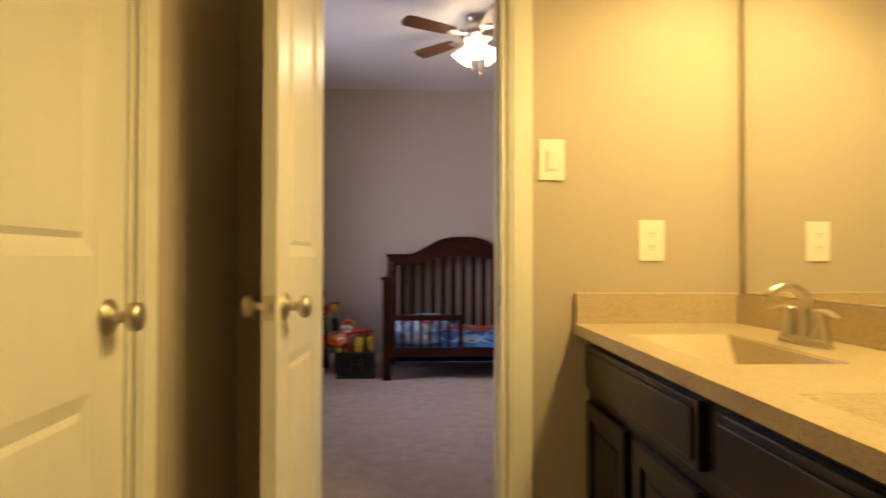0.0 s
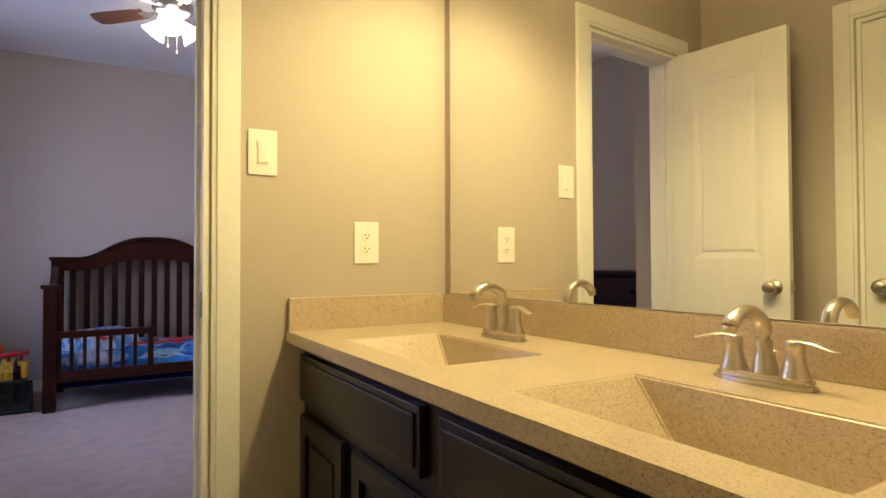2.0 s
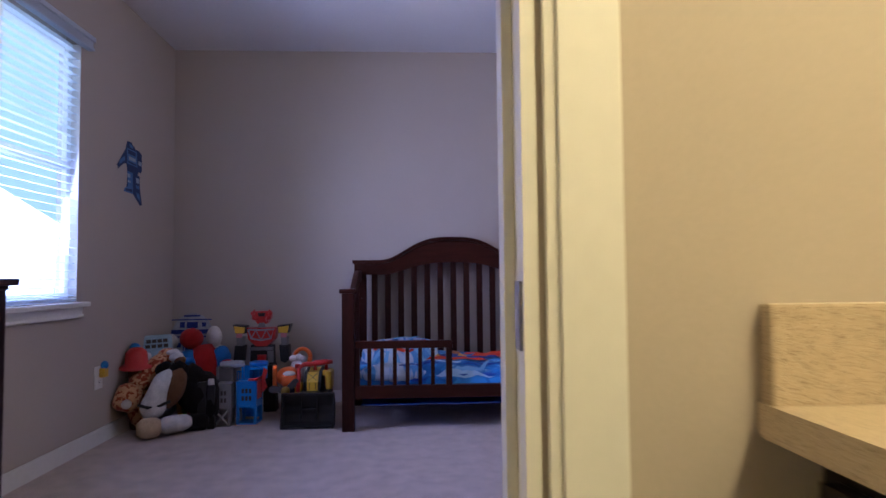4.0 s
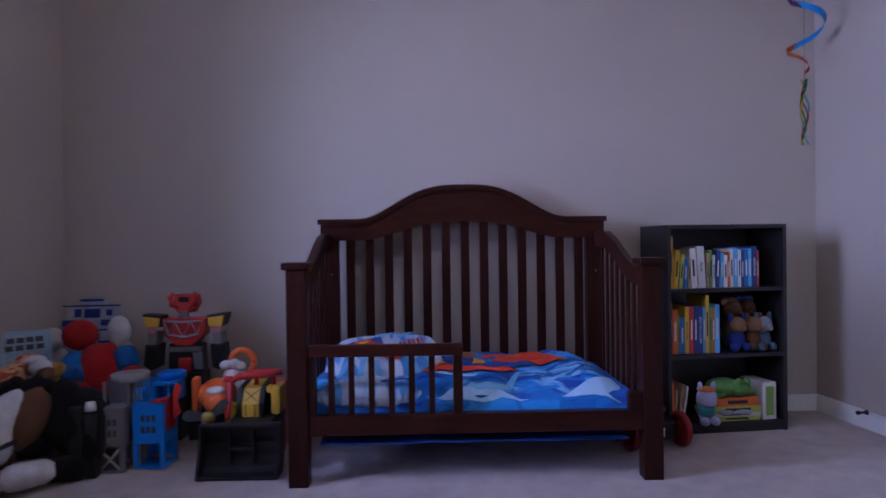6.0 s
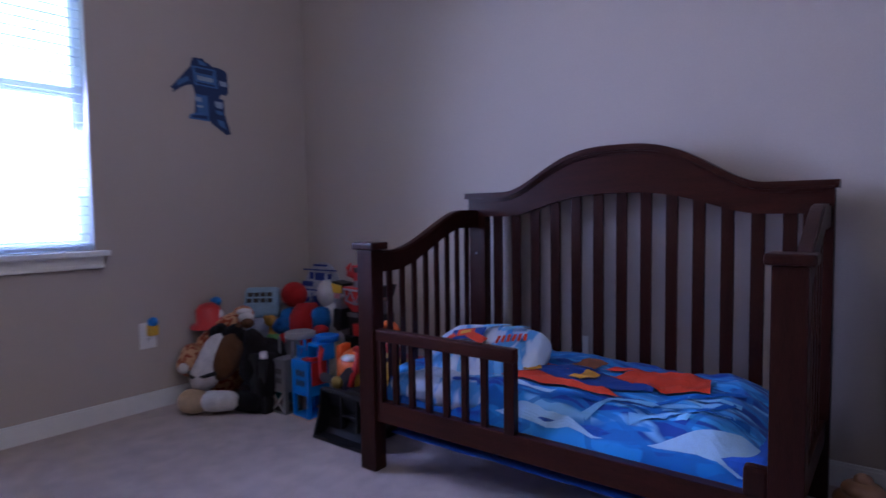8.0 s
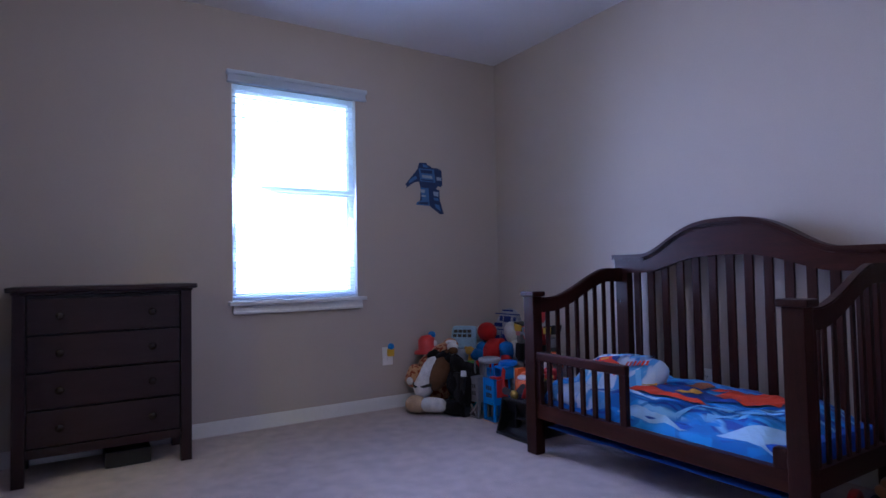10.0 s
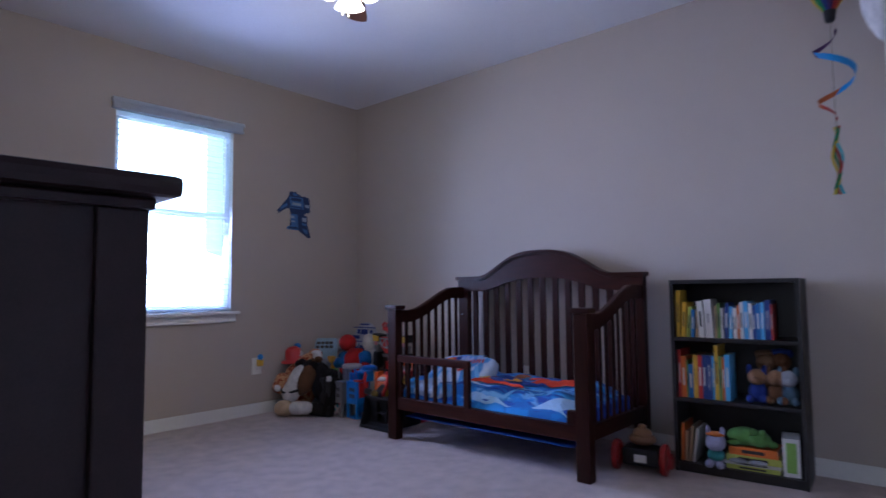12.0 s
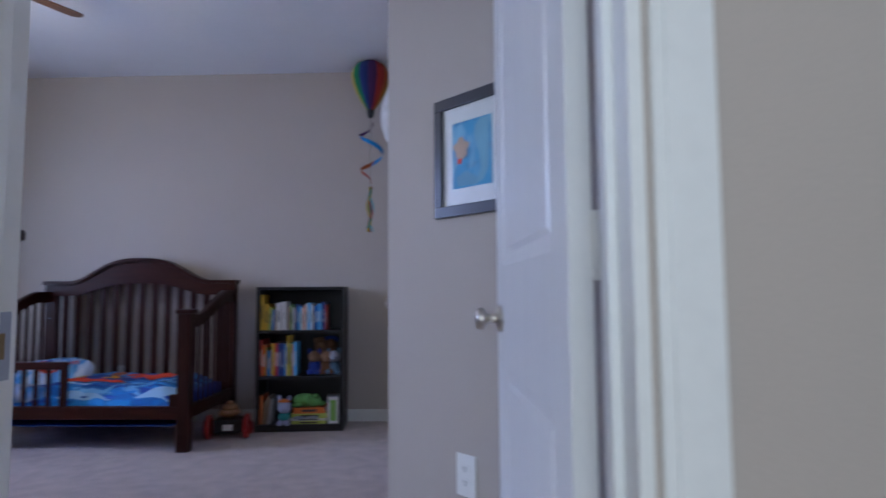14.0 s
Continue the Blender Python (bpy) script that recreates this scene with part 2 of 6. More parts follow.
def lathe(profile, segs=24, m=None, bm=None):
    """Turns (radius, height) pairs about z."""
    bm = bm or bmesh.new()
    rings, made = [], []
    for r, z in profile:
        ring = [bm.verts.new((r * math.cos(2 * math.pi * k / segs), r * math.sin(2 * math.pi * k / segs), z)) for k in range(segs)] if r > 1e-5 else [bm.verts.new((0, 0, z))]
        rings.append(ring)
        made += ring
    for a, b in zip(rings, rings[1:]):
        for k in range(segs):
            j = (k + 1) % segs
            q = [a[k % len(a)], a[j % len(a)], b[j % len(b)], b[k % len(b)]]
            q = list(dict.fromkeys(q))
            if len(q) > 2:
                bm.faces.new(q).smooth = True
    if m is not None:
        bmesh.ops.transform(bm, matrix=m, verts=made)
    return bm


def ball(bm, x, y, z, rx, ry=None, rz=None, segs=14, rot=None):
    v = bmesh.ops.create_uvsphere(bm, u_segments=segs, v_segments=max(6, segs * 2 // 3), radius=1)["verts"]
    m = Matrix.LocRotScale((x, y, z), Euler([radians(a) for a in rot]) if rot else None, (rx, ry or rx, rz or rx))
    bmesh.ops.transform(bm, matrix=m, verts=v)
    for f in {f for a in v for f in a.link_faces}:
        f.smooth = True
    return bm


def tube(bm, pts, radii, segs=12, flat=1.0):
    """A round rod along the points, with a radius at each."""
    pts = [Vector(p) for p in pts]
    rings = []
    for i, p in enumerate(pts):
        d = (pts[min(i + 1, len(pts) - 1)] - pts[max(i - 1, 0)]).normalized()
        side = d.cross(Vector((0, 0, 1)))
        side = side.normalized() if side.length > 0.05 else Vector((0, 1, 0)).cross(d).normalized()
        up = side.cross(d)
        r = radii[i] if isinstance(radii, (list, tuple)) else radii
        rings.append([bm.verts.new(p + (side * math.cos(2 * math.pi * k / segs) + up * math.sin(2 * math.pi * k / segs) * flat) * r) for k in range(segs)])
    for a, b in zip(rings, rings[1:]):
        for k in range(segs):
            bm.faces.new((a[k], a[(k + 1) % segs], b[(k + 1) % segs], b[k])).smooth = True
    bm.faces.new(rings[0][::-1])
    bm.faces.new(rings[-1])
    return bm


def prism(bm, outline, a0, a1, axis="y", bevel=0.0):
    """Extrudes a closed outline: in xz along y, in yz along x, or in xy along z."""
    def at(u, v, w):
        return {"y": (u, w, v), "x": (w, u, v), "z": (u, v, w)}[axis]
    lo = [bm.verts.new(at(u, v, a0)) for u, v in outline]
    hi = [bm.verts.new(at(u, v, a1)) for u, v in outline]
    n = len(outline)
    faces = [bm.faces.new(lo), bm.faces.new(hi[::-1])]
    for k in range(n):
        faces.append(bm.faces.new((lo[k], hi[k], hi[(k + 1) % n], lo[(k + 1) % n])))
    bmesh.ops.recalc_face_normals(bm, faces=faces)
    if bevel:
        caps = [e for f in faces[:2] for e in f.edges]
        bmesh.ops.bevel(bm, geom=caps, offset=bevel, segments=2, affect="EDGES")
    return bm


def mesh(name, bm, material):
    bmesh.ops.recalc_face_normals(bm, faces=bm.faces[:])
    data = bpy.data.meshes.new(name)
    bm.to_mesh(data)
    bm.free()
    data.materials.append(material)
    return data


def part(name, bm, material, parent, label=""):
    ob = new(name, mesh(name, bm, material))
    ob.parent = parent
    return tagged(ob, label)


def thing(name, label, category, place=None, group="", kind=""):
    ob = new(name)
    ob.empty_display_size = 0.05
    if place is not None:
        ob.matrix_world = place
    return tagged(ob, label, category, group, kind)


def solid(name, bm, material, label, category, group="", kind="", place=None):
    ob = new(name, mesh(name, bm, material))
    if place is not None:
        ob.matrix_world = place
    return tagged(ob, label, category, group, kind)


def structure(name, bm, material, label, category="wall"):
    return solid(name, bm, material, label, category, kind="structure")


# ---- the rooms ----
XW, XE, YN, YS, YB, H = -1.56, 2.540, 5.68, 1.80, 1.66, 2.74
T = 0.12
structure("floor", boxes((-1.75, 3.6, 1.73, 5.85, -0.15, 0), bevel=0), CARPET, "beige cut-pile bedroom carpet", "carpet")
structure("floor_bath", boxes((-0.6, 1.35, -1.35, 1.73, -0.15, -0.002), bevel=0), VINYL, "plain tan bathroom floor", "floor")
structure("floor_hall", boxes((1.35, 3.6, -1.35, 1.73, -0.15, -0.001), bevel=0), CARPET, "beige cut-pile hall carpet", "carpet")
structure("ceiling", boxes((-1.75, 3.6, -1.35, 5.85, H, H + 0.15), bevel=0), CEIL, "white lightly textured ceiling", "ceiling")
structure("wall_north", boxes((XW - T, XE + T, YN, YN + T, 0, H), bevel=0), PAINT, "greige painted bedroom wall behind the bed")
WY0, WY1, WZ0, WZ1 = 3.525, 4.40, 0.838, 2.272
structure("wall_west", boxes((XW - T, XW, 2.2, WY0, 0, H), (XW - T, XW, WY1, YN, 0, H), (XW - T, XW, WY0, WY1, 0, WZ0), (XW - T, XW, WY0, WY1, WZ1, H), bevel=0),
          PAINT, "greige painted bedroom wall with a window")
structure("wall_west_return", boxes((XW - T, -0.62, 2.08, 2.2, 0, H), (-0.74, -0.62, YS, 2.08, 0, H), bevel=0), PAINT, "greige painted wall return beside the dresser")
# south wall of the bedroom, with the bathroom door and the hall door in it
BX0, BX1, EX0, EX1, DH = -0.216, 0.422, 2.445, 3.214, 2.04
YEB, YES = 1.725, 1.852
structure("wall_south", boxes((-0.74, BX0, YB, YS, 0, H), (BX1, 2.22, YB, YS, 0, H), (BX0, BX1, YB, YS, DH, H), (2.22, EX0, YEB, YES, 0, H), (EX1, 3.6, YEB, YES, 0, H), (EX0, EX1, YEB, YES, DH, H), bevel=0),
          PAINT, "greige painted wall with two doorways")
CX0, CX1 = 4.36, 4.97
structure("wall_east", boxes((XE, XE + T, CX1, YN, 0, H), (XE, XE + T, 4.16, CX0, 0, H), (XE, XE + T, CX0, CX1, DH, H), bevel=0), PAINT, "greige painted wall with a closet door")
bm = bmesh.new()
prism(bm, [(2.744, 3.356), (3.42, 2.68), (3.54, 2.72), (2.864, 3.396), (2.864, 4.30), (XE + T, 4.30), (XE + T, 4.16), (2.744, 4.16)], 0, H, "z")
structure("wall_diagonal", bm, PAINT, "greige painted diagonal wall by the entry")
structure("wall_entry_east", boxes((3.42, 3.54, YES, 2.72, 0, H), bevel=0), PAINT, "greige painted entry wall")
structure("wall_closet_back", boxes((XE + 0.5, XE + 0.6, 4.0, YN, 0, H), bevel=0), PAINT, "plain closet back wall")
# bathroom and hall shell
BW, BE = -0.44, 1.20
structure("wall_bath_west", boxes((BW - T, BW, 0.97, YB, 0, H), (BW - T, BW, -1.35, 0.36, 0, H), (BW - T, BW, 0.36, 0.97, DH, H), bevel=0), PAINT, "greige painted bathroom wall with a door")
SKEW = 2.4  # the mirror wall stands a little out of square
structure("wall_bath_east", boxes((0, T, -3.01, 0.06, 0, H), bevel=0), PAINT, "greige painted bathroom wall behind the mirror").matrix_world = pose(BE, YB, 0, 0, 0, SKEW)
structure("wall_bath_stub", boxes((0.67, BE + 0.08, -0.04, 0.075, 0, H), bevel=0), PAINT, "greige painted stub wall at the vanity's end")
structure("wall_bath_south", boxes((BW - T, 3.6, -1.35, -1.25, 0, H), bevel=0), PAINT, "plain painted closing wall")
structure("wall_hall_east", boxes((3.5, 3.62, -1.25, YB, 0, H), bevel=0), PAINT, "plain painted hall wall")
structure("wall_bath_closet", boxes((BW - T - 0.02, BW - T, 0.2, 1.1, 0, H), bevel=0), PAINT, "plain wall behind the bathroom side door")


def baseboard(name, x0, x1, y0, y1):
    bm = boxes((x0, x1, y0, y1, 0, 0.078), bevel=0)
    thin_x = abs(x1 - x0) < 0.05
    box(bm, x0 + (0.003 if thin_x else 0), x1 - (0.003 if thin_x else 0), y0 + (0 if thin_x else 0.003), y1 - (0 if thin_x else 0.003), 0.078, 0.090, 0.002)
    return structure(name, bm, TRIM, "white painted baseboard", "baseboard")


baseboard("baseboard_north", XW + 0.016, XE, YN - 0.016, YN)
baseboard("baseboard_west", XW, XW + 0.016, 2.2, YN)
baseboard("baseboard_east", XE - 0.016, XE, CX1 + 0.075, YN - 0.016)
baseboard("baseboard_south", 0.51, 2.20, YS, YS + 0.016)
bm = box(bmesh.new(), 0.0, 0.94, -0.016, 0, 0, 0.11, 0.003)
ob = structure("baseboard_diagonal", bm, TRIM, "white painted baseboard", "baseboard")
ob.matrix_world = pose(2.752, 3.348, 0, 0, 0, -45)


def casing(name, x0, x1, yface, out, top, m=None, w=0.078):
    """Moulded casing round an opening, in the plane yface, standing out by 'out' (signed)."""
    bm = bmesh.new()
    s = 1 if out > 0 else -1
    for a, b, c in ((0, w, 0.011), (0.013, w - 0.001, 0.016)):
        ys = sorted((yface, yface + s * c))
        box(bm, x0 - 0.006 - b, x0 - 0.006 - a, *ys, 0, top + 0.006 + b, 0.002)
        box(bm, x1 + 0.006 + a, x1 + 0.006 + b, *ys, 0, top + 0.006 + b, 0.002)
        box(bm, x0 - 0.006 - a, x1 + 0.006 + a, *ys, top + 0.006 + a, top + 0.006 + b, 0.002)
    ob = structure(name, bm, TRIM, "white moulded door casing", "door casing")
    if m is not None:
        ob.matrix_world = m
    return ob


def jamb(name, x0, x1, y0, y1, top, stop_y, m=None):
    bm = boxes((x0, x0 + 0.016, y0 - 0.002, y1 + 0.002, 0, top), (x1 - 0.016, x1, y0 - 0.002, y1 + 0.002, 0, top), (x0 + 0.016, x1 - 0.016, y0 - 0.002, y1 + 0.002, top - 0.016, top),
               (x0 + 0.016, x0 + 0.028, stop_y, stop_y + 0.035, 0, top - 0.028), (x1 - 0.028, x1 - 0.016, stop_y, stop_y + 0.035, 0, top - 0.028), (x0 + 0.028, x1 - 0.028, stop_y, stop_y + 0.035, top - 0.028, top - 0.016), bevel=0.0015)
    ob = structure(name, bm, TRIM, "white painted door jamb with a stop", "door frame")
    if m is not None:
        ob.matrix_world = m
    return ob


def knob(parent, m, side):
    """A round knob on its rosette; side +1 or -1 along the local y."""
    turn = pose(0, 0, 0, -90 * side)
    body = part("door_knob", lathe([(0, 0), (0.034, 0), (0.034, 0.004), (0.028, 0.009), (0.014, 0.012), (0.0115, 0.016), (0.0115, 0.032), (0.016, 0.036), (0.026, 0.042), (0.0285, 0.050), (0.026, 0.059), (0.016, 0.064), (0, 0.065)], 28, turn), NICKEL, parent, "satin nickel door knob")
    body.matrix_basis = m
    return body


def door(name, width, height, label, knob_z, m, latch=True, hinges=True):
    """A two-panel moulded door: hinge edge at x = 0, thickness about y = 0."""
    d = thing(name, label, "door", m, kind="structure")
    t, e = 0.0175, 0.105
    za, zb, zc, zd = 0.20, 0.80, 1.045, height - 0.125
    bm = boxes((0, e, -t, t, 0.012, height), (width - e, width, -t, t, 0.012, height), (e, width - e, -t, t, 0.012, za), (e, width - e, -t, t, zb, zc), (e, width - e, -t, t, zd, height), bevel=0.0012)
    part("leaf_frame", bm, DOORW, d)
    for z0, z1 in ((za, zb), (zc, zd)):
        bm = boxes((e, width - e, -t + 0.010, t - 0.010, z0, z1), bevel=0)
        for s in (-1, 1):
            # sloped sticking round the field, and the raised field itself
            x0, x1, i = e, width - e, 0.030
            f = [(x0, z0), (x1, z0), (x1, z1), (x0, z1)]
            g = [(x0 + i, z0 + i), (x1 - i, z0 + i), (x1 - i, z1 - i), (x0 + i, z1 - i)]
            k = [(x0 + i + 0.012, z0 + i + 0.012), (x1 - i - 0.012, z0 + i + 0.012), (x1 - i - 0.012, z1 - i - 0.012), (x0 + i + 0.012, z1 - i - 0.012)]
            va, vb, vc = [[bm.verts.new((x, s * y, z)) for x, z in q] for q, y in ((f, t - 0.001), (g, t - 0.0085), (k, t - 0.003))]
            for j in range(4):
                bm.faces.new((va[j], va[(j + 1) % 4], vb[(j + 1) % 4], vb[j]))
                bm.faces.new((vb[j], vb[(j + 1) % 4], vc[(j + 1) % 4], vc[j]))
            bm.faces.new(vc)
        part("panel", bm, DOORW, d)
    for s in (-1, 1):
        knob(d, pose(width - 0.062, s * t, knob_z), s)
    if latch:
        part("latch_plate", boxes((width - 0.0005, width + 0.0015, -0.0125, 0.0125, knob_z - 0.029, knob_z + 0.029), (width, width + 0.010, -0.007, 0.006, knob_z - 0.010, knob_z + 0.010), bevel=0.001), NICKEL, d, "satin nickel latch plate with its bolt")
    if hinges:
        for z in (0.24, 1.045, height - 0.22):
            bm = boxes((-0.003, -0.001, -t, t, z - 0.046, z + 0.046), bevel=0)
            lathe([(0, -0.048), (0.0065, -0.048), (0.0065, 0.048), (0, 0.048)], 12, pose(-0.004, -t - 0.004, z), bm)
            part("hinge", bm, DOORW, d, "white painted hinge")
    return d


# bathroom door, swung square into the bathroom
casing("trim_bath_door_south", BX0, BX1, YB, -1, DH)
casing("trim_bath_door_north", BX0, BX1, YS, 1, DH)
jamb("door_frame_bath", BX0, BX1, YB, YS, DH, YB + 0.045)
door("door_1", 0.515, 2.02, "white two-panel bathroom door standing open", 0.925, pose(BX0 + 0.031, YB - 0.010, 0, 0, 0, -92.5))
part("strike_plate", boxes((BX1 - 0.0195, BX1 - 0.0155, YB + 0.004, YB + 0.030, 0.885, 0.955), bevel=0.0008), STEEL, bpy.data.objects["door_frame_bath"], "steel strike plate")
# closed side door of the bathroom
mw = pose(BW, 0, 0, 0, 0, 90)
casing("trim_side_door", 0.36, 0.97, 0, -1, DH, mw)
jamb("door_frame_side", 0.36, 0.97, 0, T, DH, 0.052, mw)
door("door_2", 0.575, 2.02, "white two-panel closed bathroom side door", 0.93, pose(BW - 0.024, 0.380, 0, 0, 0, 90), latch=False, hinges=False)
# hall door, open into the bedroom
casing("trim_hall_door_south", EX0, EX1, YEB, -1, DH, w=0.064)
casing("trim_hall_door_north", EX0, EX1, YES, 1, DH, w=0.064)
jamb("door_frame_hall", EX0, EX1, YEB, YES, DH, YEB + 0.052)
door("door_3", 0.735, 2.02, "white two-panel hall door standing open", 0.915, pose(3.188, 1.935, 0, 0, 0, 94.2))
bm = boxes((EX0 + 0.0155, EX0 + 0.0185, YES - 0.052, YES - 0.010, 0.878, 0.962), bevel=0.0008)
sp = part("strike_plate", bm, STEEL, bpy.data.objects["door_frame_hall"], "steel strike plate with a brass-lined latch hole")
part("latch_hole", boxes((EX0 + 0.0183, EX0 + 0.0190, YES - 0.041, YES - 0.020, 0.904, 0.936), bevel=0), mat("brass_hole", (0.22, 0.15, 0.06), 0.5, 0.6), sp)
for z in (0.892, 0.948):
    part("screw", lathe([(0, 0), (0.0042, 0), (0.003, 0.0012), (0, 0.0014)], 10, pose(EX0 + 0.0185, YES - 0.030, z, 0, 90)), STEEL, sp)
# closet door in the east wall
me = pose(XE, 0, 0, 0, 0, 90)
casing("trim_closet_door", CX0, CX1, 0, 1, DH, me)
jamb("door_frame_closet", CX0, CX1, -T, 0, DH, -0.075, me)
door("door_4", 0.575, 2.02, "white two-panel closed closet door", 0.92, pose(XE + 0.020, CX1 - 0.018, 0, 0, 0, -90), latch=False)

# window
win = thing("window_1", "white sash window with lowered open blinds", "window", kind="structure")
fx = XW - 0.095
part("window_frame", boxes((fx, fx + 0.05, WY0, WY0 + 0.04, WZ0, WZ1), (fx, fx + 0.05, WY1 - 0.04, WY1, WZ0, WZ1), (fx, fx + 0.05, WY0 + 0.04, WY1 - 0.04, WZ0, WZ0 + 0.05), (fx, fx + 0.05, WY0 + 0.04, WY1 - 0.04, WZ1 - 0.05, WZ1),
                           (fx, fx + 0.05, WY0 + 0.04, WY1 - 0.04, 1.560, 1.605)), WINFRAME, win)
part("window_reveal", boxes((XW - 0.045, XW, WY0 - 0.001, WY0 + 0.004, WZ0, WZ1), (XW - 0.045, XW, WY1 - 0.004, WY1 + 0.001, WZ0, WZ1), bevel=0), TRIM, win)
glass = bpy.data.materials.new("window_glass")
glass.use_nodes = True
gb = glass.node_tree.nodes["Principled BSDF"]
gb.inputs["Transmission Weight"].default_value, gb.inputs["Roughness"].default_value, gb.inputs["IOR"].default_value = 1.0, 0.0, 1.05
for z0, z1 in ((WZ0 + 0.05, 1.560), (1.605, WZ1 - 0.05)):
    p = part("pane", boxes((fx + 0.02, fx + 0.024, WY0 + 0.04, WY1 - 0.04, z0, z1), bevel=0), glass, win)
    p.visible_shadow = False
sill = boxes((XW - 0.045, XW + 0.050, 3.50, 4.452, 0.810, 0.836), bevel=0.006)
box(sill, XW, XW + 0.018, 3.525, 4.43, 0.750, 0.810, 0.006)
box(sill, XW + 0.016, XW + 0.026, 3.525, 4.43, 0.753, 0.770, 0.004)
part("window_sill", sill, TRIM, win, "white moulded window sill and apron")
val = boxes((XW - 0.004, XW + 0.030, 3.50, 4.472, 2.262, 2.332), (XW - 0.004, XW + 0.040, 3.492, 4.480, 2.313, 2.342), (XW - 0.004, XW + 0.036, 3.496, 4.476, 2.262, 2.278), bevel=0.006)
blind = thing("window_blind", "white slatted window blind, slats open, below a moulded valance", "blind")
part("valance", val, BLIND, blind)
slat = mesh("slat", prism(bmesh.new(), [(-0.024, 0), (-0.012, 0.0030), (0, 0.004), (0.012, 0.0030), (0.024, 0), (0.012, 0.0012), (0, 0.0022), (-0.012, 0.0012)], WY0 + 0.012, WY1 - 0.012, "y"), BLIND)
for k in range(32):
    s = new("slat", slat)
    s.parent = blind
    s.matrix_basis = pose(XW - 0.022, 0, WZ0 + 0.035 + k * 0.0435, 0, 8 if k % 3 else 6)
part("bottom_rail", boxes((XW - 0.046, XW + 0.002, WY0 + 0.012, WY1 - 0.012, WZ0 + 0.004, WZ0 + 0.022)), BLIND, blind)
for yy in (3.70, 4.25):
    part("cord", tube(bmesh.new(), [(XW + 0.001, yy, WZ0 + 0.01), (XW + 0.001, yy, WZ1)], 0.0012, 6), BLIND, blind)
part("pull_cord", tube(bmesh.new(), [(XW + 0.006, 3.60, 1.35), (XW + 0.006, 3.60, WZ1)], 0.0015, 6), BLIND, blind)
solid("backdrop", boxes((-4.02, -4.0, 0.5, 5.38, -1.5, 5), bevel=0), OUTSIDE, "bright overexposed daylight outside the window", "sky", kind="structure")
solid("backdrop", boxes((-4.42, -4.4, 5.0, 9.5, -1.5, 5), bevel=0), glow("hazy_backdrop", (0.50, 0.72, 1.0), 0.9), "hazy blue distance outside the window", "sky", kind="structure")


# ---- bathroom ----
van = thing("vanity_cabinet", "espresso-stained double vanity cabinet under a stone top", "cabinet")
VY0, VY1 = 0.082, 1.636
part("body", boxes((0.690, BE, VY0, VY1, 0.10, 0.670), bevel=0.002), ESPRESSO, van)
part("front_rail", boxes((0.690, 0.706, VY0, VY1, 0.670, 0.795), bevel=0.002), ESPRESSO, van)
for y0, y1 in ((VY1 - 0.016, VY1), (VY0, VY0 + 0.016)):
    part("end_panel", boxes((0.706, BE, y0, y1, 0.670, 0.795), bevel=0.002), ESPRESSO, van)
part("toe_kick", boxes((0.75, BE, VY0, VY1, 0, 0.10), bevel=0), ESPRESSO, van)


def ring(y0, y1, z0, z1, w, x0, x1):
    """A rectangular frame in the yz plane as one closed mesh with eased edges."""
    bm = bmesh.new()
    loops = []
    for x in (x0, x1):
        for i in (0, w):
            loops.append([bm.verts.new((x, y, z)) for y, z in ((y0 + i, z0 + i), (y1 - i, z0 + i), (y1 - i, z1 - i), (y0 + i, z1 - i))])
    fo, fi, bo, bi = loops
    for k in range(4):
        j = (k + 1) % 4
        for q in ((fo[k], fo[j], fi[j], fi[k]), (bo[k], bi[k], bi[j], bo[j]), (fo[k], bo[k], bo[j], fo[j]), (fi[k], fi[j], bi[j], bi[k])):
            bm.faces.new(q)
    bmesh.ops.recalc_face_normals(bm, faces=bm.faces[:])
    edges = [e for e in bm.edges if len(e.link_faces) == 2 and e.calc_face_angle(0) > 0.3]
    bmesh.ops.bevel(bm, geom=edges, offset=0.004, segments=2, affect="EDGES")
    return bm


def front(name, y0, y1, z0, z1, parent, deep):
    bm = bmesh.new()
    box(bm, 0.670, 0.690, y0, y1, z0, z1, 0.0045)
    if deep:
        # framed door with a recessed, raised-centre panel
        bm.free()
        bm = ring(y0, y1, z0, z1, 0.055, 0.670, 0.690)
        d = part(name, bm, ESPRESSO, parent)
        pn = boxes((0.680, 0.688, y0 + 0.054, y1 - 0.054, z0 + 0.054, z1 - 0.054), bevel=0)
        box(pn, 0.674, 0.682, y0 + 0.075, y1 - 0.075, z0 + 0.075, z1 - 0.075, 0.004)
        part("door_panel", pn, ESPRESSO, d)
    else:
        box(bm, 0.664, 0.672, y0 + 0.016, y1 - 0.016, z0 + 0.016, z1 - 0.016, 0.005)
        part(name, bm, ESPRESSO, parent)


for y0, y1 in ((0.870, 1.615), (0.105, 0.800)):
    front("drawer_front", y0, y1, 0.632, 0.768, van, False)
    mid = (y0 + y1) / 2
    front("cabinet_door", y0, mid - 0.030, 0.135, 0.592, van, True)
    front("cabinet_door", mid + 0.030, y1, 0.135, 0.592, van, True)

